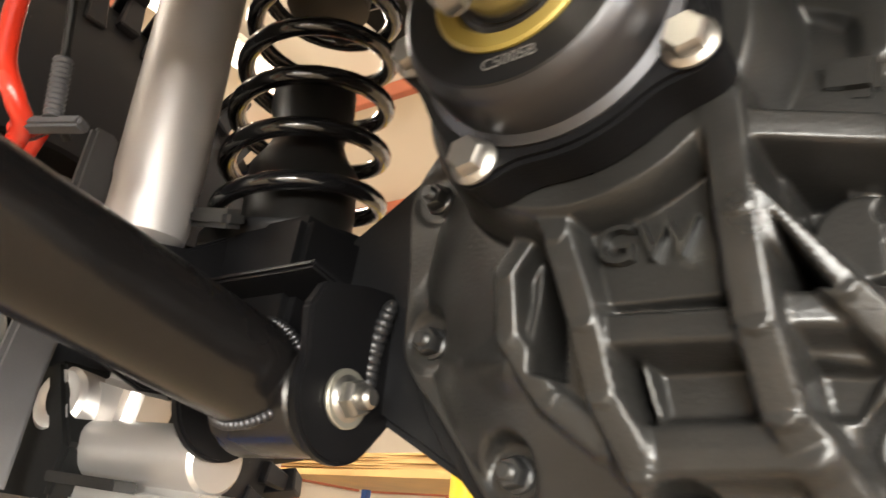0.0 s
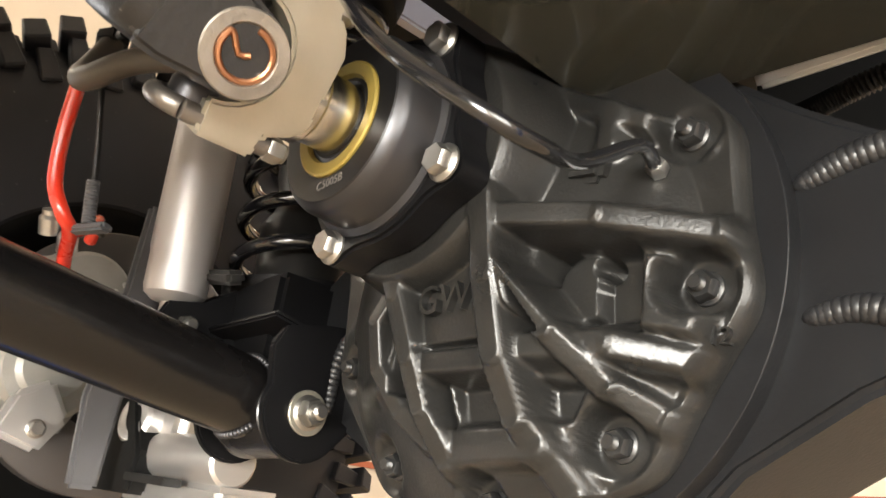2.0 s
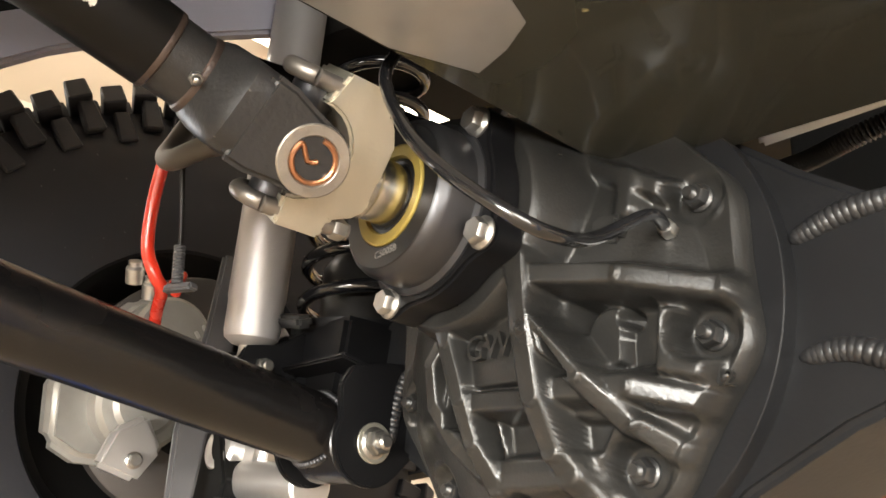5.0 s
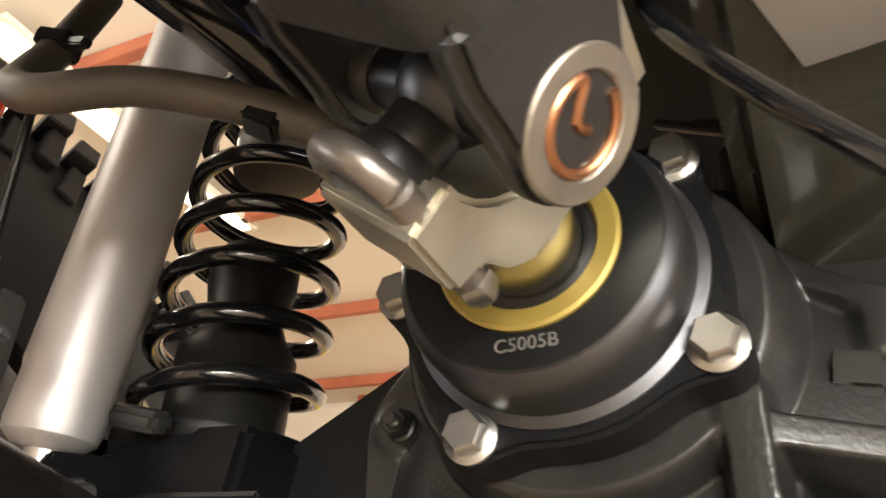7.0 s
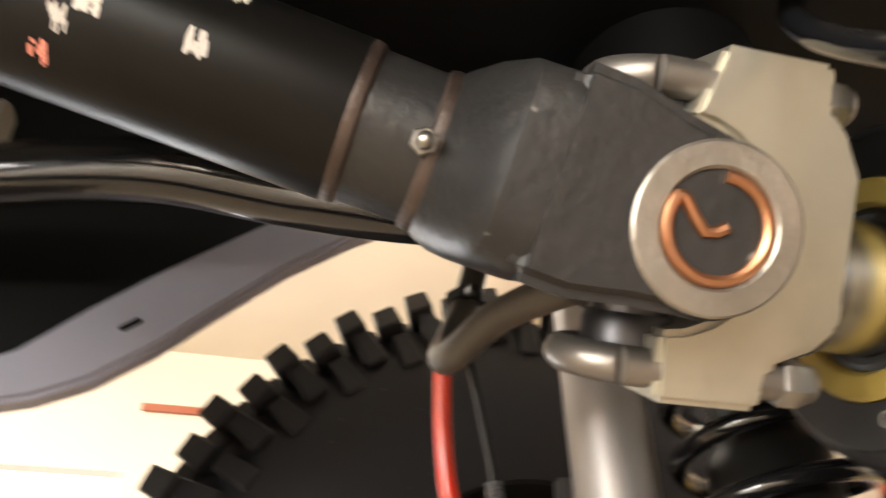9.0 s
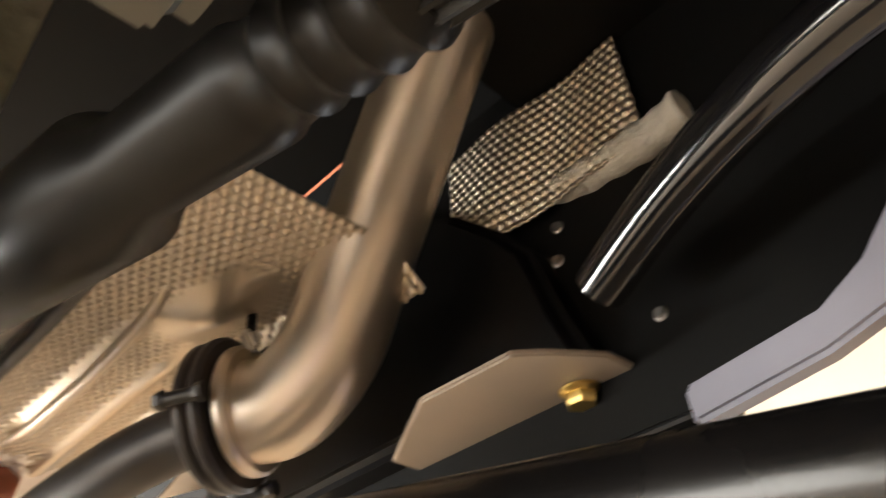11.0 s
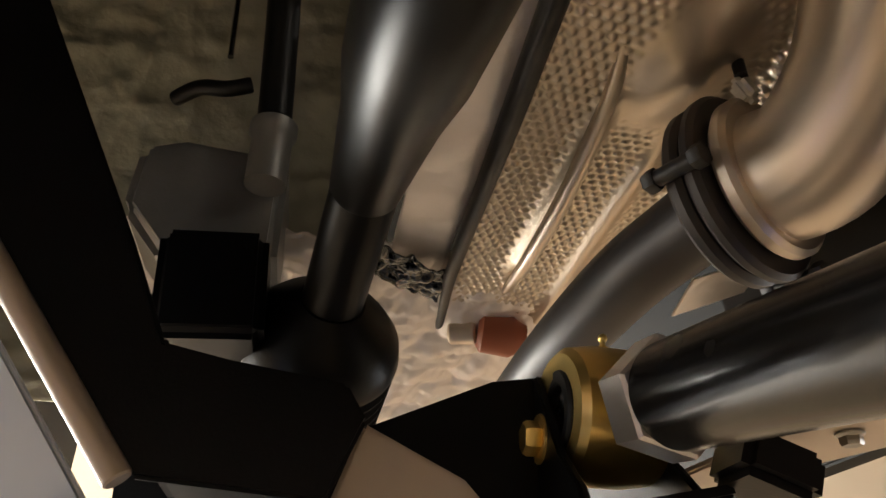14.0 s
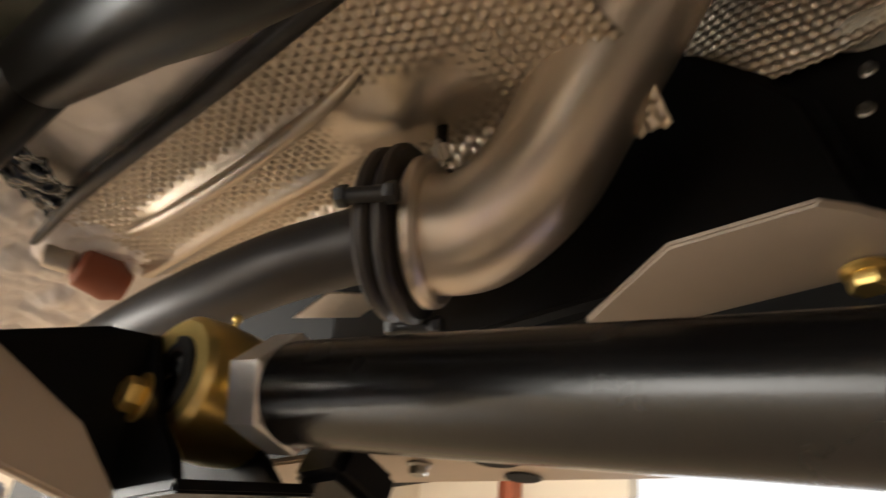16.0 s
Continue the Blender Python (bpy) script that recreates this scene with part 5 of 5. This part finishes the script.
bm = bmesh.new()
prism(bm, [(0.030, 1.477), (-0.022, 1.452), (-0.048, 1.424), (-0.046, 1.414), (0.046, 1.432)], (0, -0.994, 0), X, Z, 0.010, 0.002)
part("gusset", bm, PLATE, cross_m, "tan gusset")
skid = thing("skid_plate", (0.0, -1.3, 1.43), "pale bare-metal skid plate with round holes", "skid plate")
bm = bmesh.new()
prism(bm, [(0.165, -0.975), (0.05, -0.985), (-0.02, -1.06), (-0.07, -1.20), (-0.11, -1.4), (-0.11, -1.95), (0.165, -1.95)], (0, 0, 1.424), X, Y, 0.005, 0.0015)
part("plate", bm, SKID, skid)
# bent side: daylight on it is painted by a lighter material
bm = bmesh.new()
prism(bm, [(-0.012, 0.0), (0.42, 0.0), (0.42, 0.17), (-0.012, 0.17)], (0.150, -0.982, 1.434), V((0.324, 0, 0.41)), V((0.70, -0.45, -0.553)), 0.005, 0.0015)
part("bent_side", bm, SKIDSIDE, skid, "bent side, blue-grey lightened as if by daylight")
for hx, hy, hr in ((0.150, -1.075, 0.022), (0.146, -1.27, 0.024), (0.06, -1.33, 0.018), (-0.02, -1.32, 0.014)):
    bm = bmesh.new()
    pipe(bm, (hx, hy, 1.4205), (hx, hy, 1.4245), hr + 0.004, hr, 36, 0.001)
    rim = part("hole_rim", bm, SKID, skid)
    # near-black disc in place of an opening, its depth painted as shade
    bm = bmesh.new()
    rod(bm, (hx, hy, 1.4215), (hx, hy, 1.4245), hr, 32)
    part("dark_hole_disc", bm, DARK, rim)
for k in range(3):
    # near-black bars paint the shaded slots on the solid plate
    bm = bmesh.new()
    block(bm, pose(0.075 - 0.018 * k, -1.10 - 0.012 * k, 1.4238, 0, 0, 58), (0.075, 0.006, 0.003), 0.001)
    part("vent_slot", bm, DARK, skid)
for hx, hy in ((0.10, -1.26), (0.011, -1.20)):
    part("bolt", flange_bolt(V((hx, hy, 1.4235)), -Z, 0.022), GOLD, skid, "gold bolt")

# bracket that holds the gold rod end
lb = thing("link_mount", (-0.15, -1.12, 1.47), "black welded frame bracket around the rod end", "bracket")
for x0 in (-0.114, -0.192):
    bm = bmesh.new()
    poly = [(-1.150, 1.568), (-1.127, 1.531), (-1.105, 1.50), (-1.071, 1.471), (-1.058, 1.450), (-1.26, 1.450), (-1.26, 1.572)]
    prism(bm, poly, (x0, 0, 0), Y, Z, 0.007, 0.002)
    part("side_plate", bm, BLACK, lb)
bm = bmesh.new()
block(bm, pose(-0.148, -1.135, 1.457, 0, 12, 0), (0.100, 0.18, 0.008), 0.002)
part("bottom_plate", bm, BLACK, lb)
bm = bmesh.new()
prism(bm, [(0.05, 1.452), (-0.114, 1.452), (-0.114, 1.569), (-0.075, 1.562), (-0.015, 1.535), (0.05, 1.506)], (0, -1.152, 0), X, Z, 0.01, 0.003)
part("web", bm, BLACK, lb)
bm = bmesh.new()
GB = V((-0.105, HC.y - 0.012, HC.z - 0.016))
pipe(bm, GB - X * 0.006, GB, 0.018, 0.008, 36, 0.001)
hexagon(bm, GB - X * 0.001, X, 0.022, 0.012)
part("bolt", bm, GOLD, lb, "gold hex bolt")
bm = bmesh.new()
pipe(bm, V((-0.186, HC.y, HC.z)), V((-0.115, HC.y, HC.z)), 0.032, 0.02, 40, 0.002)
part("spacer", bm, HOSE, lb)

# frame plate with holes below the link
fp = thing("frame_plate", (-0.3, -0.95, 1.5), "tan frame plate with round holes", "frame rail")
bm = bmesh.new()
prism(bm, [(-0.215, -1.22), (-0.252, -1.22), (-0.357, -0.894), (-0.45, -0.56), (-0.30, -0.56), (-0.235, -0.95)], (0, 0, 1.500), X, Y, 0.006, 0.002)
part("plate", bm, PLATE, fp)
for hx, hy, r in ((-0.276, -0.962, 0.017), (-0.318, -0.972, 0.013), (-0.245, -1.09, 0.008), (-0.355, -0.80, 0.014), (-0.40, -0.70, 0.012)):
    # plate stays solid; a near-black disc paints each hole's shade
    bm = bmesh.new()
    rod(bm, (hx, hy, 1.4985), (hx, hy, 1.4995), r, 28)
    part("dark_hole_disc", bm, DARK, fp)
bm = bmesh.new()
block(bm, pose(-0.215, -1.04, 1.478, 0, -20, 0), (0.05, 0.05, 0.03), 0.006)
part("inner_block", bm, BLACK, fp)
part("bolt", flange_bolt(V((-0.262, -1.02, 1.499)), -Z, 0.012), BOLT, fp)

# ---- exhaust ----
ex = thing("exhaust_pipe", (-0.19, -0.88, 1.65), "heat-tinted stainless exhaust pipe with a clamped joint", "exhaust")
bm = bmesh.new()
sweep(bm, [(-0.240, -1.065, 1.690), (-0.224, -1.11, 1.684), (-0.203, -1.165, 1.674), (-0.188, -1.245, 1.663), (-0.178, -1.342, 1.652), (-0.165, -1.46, 1.630), (-0.14, -1.62, 1.59)], 0.033, 32)
part("front_pipe", bm, EXDARK, ex, "dull dark front pipe")
bm = bmesh.new()
sweep(bm, [(-0.251, -1.035, 1.690), (-0.270, -0.995, 1.688), (-0.281, -0.945, 1.722), (-0.279, -0.904, 1.772), (-0.275, -0.859, 1.829), (-0.27, -0.79, 1.92), (-0.265, -0.70, 2.04)], 0.050, 40)
part("rear_pipe", bm, EXHAUST, ex, "bright brushed rear pipe")
FA = V((0.43, -0.89, 0.02)).normalized()
FCn = V((-0.246, -1.052, 1.692))
for off, wd, fr, fm in ((-0.030, 0.015, 0.064, EXHAUST), (-0.012, 0.013, 0.076, EXDARK), (0.004, 0.014, 0.074, EXDARK)):
    bm = bmesh.new()
    pipe(bm, FCn + FA * off, FCn + FA * (off + wd), fr, 0.030, 56, 0.004)
    part("flange", bm, fm, ex)
_, f1, f2 = basis(FA)
for a in (20, 140, 260):
    c = FCn + (f1 * math.cos(math.radians(a)) + f2 * math.sin(math.radians(a))) * 0.080
    bm = bmesh.new()
    rod(bm, c - FA * 0.02, c + FA * 0.025, 0.0065, 18, 0.001)
    hexagon(bm, c - FA * 0.024, FA, 0.016, 0.010)
    hexagon(bm, c + FA * 0.016, FA, 0.016, 0.010)
    part("clamp_bolt", bm, DARKBOLT, ex)
tab = thing("white_wire_plug", (-0.235, -1.008, 1.749), "small off-white plastic plug by the exhaust clamp", "connector")
bm = bmesh.new()
block(bm, pose(-0.236, -1.010, 1.752, 10, 30, 20), (0.018, 0.014, 0.024), 0.005, 3)
part("plug", bm, WRAP, tab)
bm = bmesh.new()
rod(bm, (-0.237, -1.012, 1.766), (-0.242, -1.02, 1.80), 0.005, 12, 0.001)
part("lead", bm, HOSE, tab)
red = thing("red_connector", (-0.18, -1.54, 1.78), "dull red rubber plug hanging under the heat shield", "connector")
bm = bmesh.new()
lathe(bm, (-0.150, -1.545, 1.772), V((-1, 0.1, -0.1)), [(0, 0.018), (0.006, 0.026), (0.045, 0.028), (0.055, 0.022), (0.065, 0.018)], 28)
part("plug", bm, REDIRON, red)
bm = bmesh.new()
rod(bm, (-0.150, -1.545, 1.772), (-0.115, -1.56, 1.774), 0.016, 20, 0.003)
part("collar", bm, EXHAUST, red)
tag = thing("foil_tag", (-0.28, -1.1, 1.66), "small creased silver tag behind the link", "tag")
bm = bmesh.new()
block(bm, pose(-0.305, -1.20, 1.690, 20, 25, 10), (0.10, 0.05, 0.002), 0.0008)
part("leaf", bm, FOIL, tag)

# ---- frame bracket with the gold bolt ----
fb = thing("frame_bracket", (-0.38, -0.8, 1.63), "black frame bracket with warm-lit tan foot and gold bolt", "bracket")
# foot plate: warm light from below is put into its tan
bm = bmesh.new()
prism(bm, [(-0.50, -0.96), (-0.362, -0.950), (-0.296, -0.842), (-0.299, -0.745), (-0.318, -0.728), (-0.366, -0.698), (-0.50, -0.698)], (0, 0, 1.633), X, Y, 0.006, 0.002)
part("foot", bm, PLATE, fb, "foot plate coloured with warm reflected light")
bm = bmesh.new()
prism(bm, [(-0.715, 1.642), (-0.735, 1.70), (-0.755, 1.775), (-0.785, 1.815), (-0.84, 1.87), (-1.00, 1.96), (-1.30, 1.96), (-1.30, 1.642)], (-0.43, 0, 0), Y, Z, 0.07, 0.012, 3)
part("body", bm, BLACK, fb)
bm = flange_bolt(V((-0.389, -0.747, 1.632)), -Z, 0.024)
part("bolt", bm, GOLD, fb, "gold flange bolt")
for p in ((-0.357, -0.713, 1.767), (-0.357, -0.720, 1.734), (-0.357, -0.644, 1.641)):
    bm = flange_bolt(V(p), X, 0.008)
    part("small_bolt", bm, BOLT, fb)
wrap = thing("wrapped_pipe", (-0.38, -0.6, 1.76), "white heat-wrapped pipe end above the rail", "pipe")
bm = bmesh.new()
sweep(bm, [(-0.385, -0.579, 1.830), (-0.390, -0.634, 1.829), (-0.400, -0.708, 1.840), (-0.420, -0.795, 1.867)], 0.019, 24, per=14, radii=lambda q: 0.018 + 0.0012 * math.sin(q * 47) + 0.001 * math.sin(q * 21 + 1))
part("wrap", bm, WRAP, wrap)

# ---- things above the axle ----
wires = thing("wiring_loom", (0.05, 0.1, 1.75), "dark wiring loom above the axle", "wiring")
bm = bmesh.new()
for k in range(4):
    sweep(bm, [(-0.02 + 0.03 * k, 0.14, 1.80 - 0.01 * k), (0.04 + 0.02 * k, 0.12, 1.76), (0.12, 0.13 + 0.01 * k, 1.745), (0.22, 0.14, 1.77 + 0.01 * k)], 0.005, 10)
part("wires", bm, HOSE, wires)
bm = bmesh.new()
rod(bm, (0.05, 0.10, 1.60), (0.05, 0.10, 1.72), 0.022, 24, 0.003)
part("canister", bm, BLACK, wires)
track = thing("panhard_bracket", (-0.13, 0.05, 1.66), "black bracket with bolts above the carrier", "bracket")
bm = bmesh.new()
block(bm, pose(-0.06, 0.07, 1.655, 0, 25, 0), (0.22, 0.05, 0.05), 0.006)
part("bar", bm, BLACK, track)
for px, pz in ((-0.10, 1.69), (-0.02, 1.65)):
    part("bolt", flange_bolt(V((px, 0.043, pz)), -Y, 0.013), BOLT, track)
yj = thing("yellow_jack_stand", (-2.0, 2.6, 0.0), "yellow painted stand behind the wheel", "stand")
bm = bmesh.new()
rod(bm, (-1.9, 2.7, 0.0), (-1.9, 2.7, 2.02), 0.06, 24, 0.005)
part("post", bm, YELLOW, yj)
bm = bmesh.new()
lathe(bm, (-1.9, 2.7, 0), Z, [(0, 0.3), (0.03, 0.3), (0.05, 0.06)], 24)
part("base", bm, YELLOW, yj)
bm = bmesh.new()
block(bm, pose(-1.9, 2.7, 2.06, 0, 0, 20), (0.24, 0.2, 0.08), 0.01)
part("saddle", bm, YELLOW, yj)

rack = thing("pallet_rack", (-0.4, 7.2, 0), "blue pallet rack frame against the wall", "rack")
for rx in (-1.55, 0.7):
    bm = bmesh.new()
    block(bm, Matrix.Translation((rx, 7.2, 1.5)), (0.09, 0.09, 3.0), 0.006)
    part("upright", bm, BLUE, rack)
for rz in (0.9, 2.45):
    bm = bmesh.new()
    block(bm, Matrix.Translation((-0.425, 7.2, rz)), (2.16, 0.06, 0.10), 0.006)
    part("beam", bm, BLUE, rack)
bm = bmesh.new()
block(bm, Matrix.Translation((-0.425, 7.3, 1.45)), (1.9, 0.5, 1.0), 0.03)
crate = solo("white_carton", bm, WALL, "large pale carton on the pallet rack", "carton")
bm = bmesh.new()
sweep(bm, [(-3.55, 6.5, 0.0), (-3.55, 6.4, 1.2), (-3.6, 6.4, 1.7), (-3.75, 6.4, 1.82), (-3.9, 6.4, 1.7), (-3.95, 6.4, 1.0), (-3.95, 6.45, 0.01)], 0.06, 14)
solo("air_hose", bm, YELLOW, "yellow coiled air hose", "hose")

bm = bmesh.new()
block(bm, pose(-4.75, 4.75, 2.06, 0, 0, 12), (0.35, 0.25, 0.09), 0.01)
solo("blue_box", bm, BLUE, "small blue box on the plywood", "box")
bm = bmesh.new()
block(bm, pose(-4.42, 4.72, 2.05, 0, 0, -8), (0.16, 0.2, 0.07), 0.01)
solo("red_box", bm, RED, "small red box on the plywood", "box")

# added dark panel, keeps the bright wall from showing above the axle
bm = bmesh.new()
block(bm, Matrix.Translation((0.42, 0.62, 1.84)), (1.0, 0.05, 0.30), 0.006)
solo("rear_closing_panel", bm, DARK, "dark closing panel added behind the axle", "crossmember", "structure")
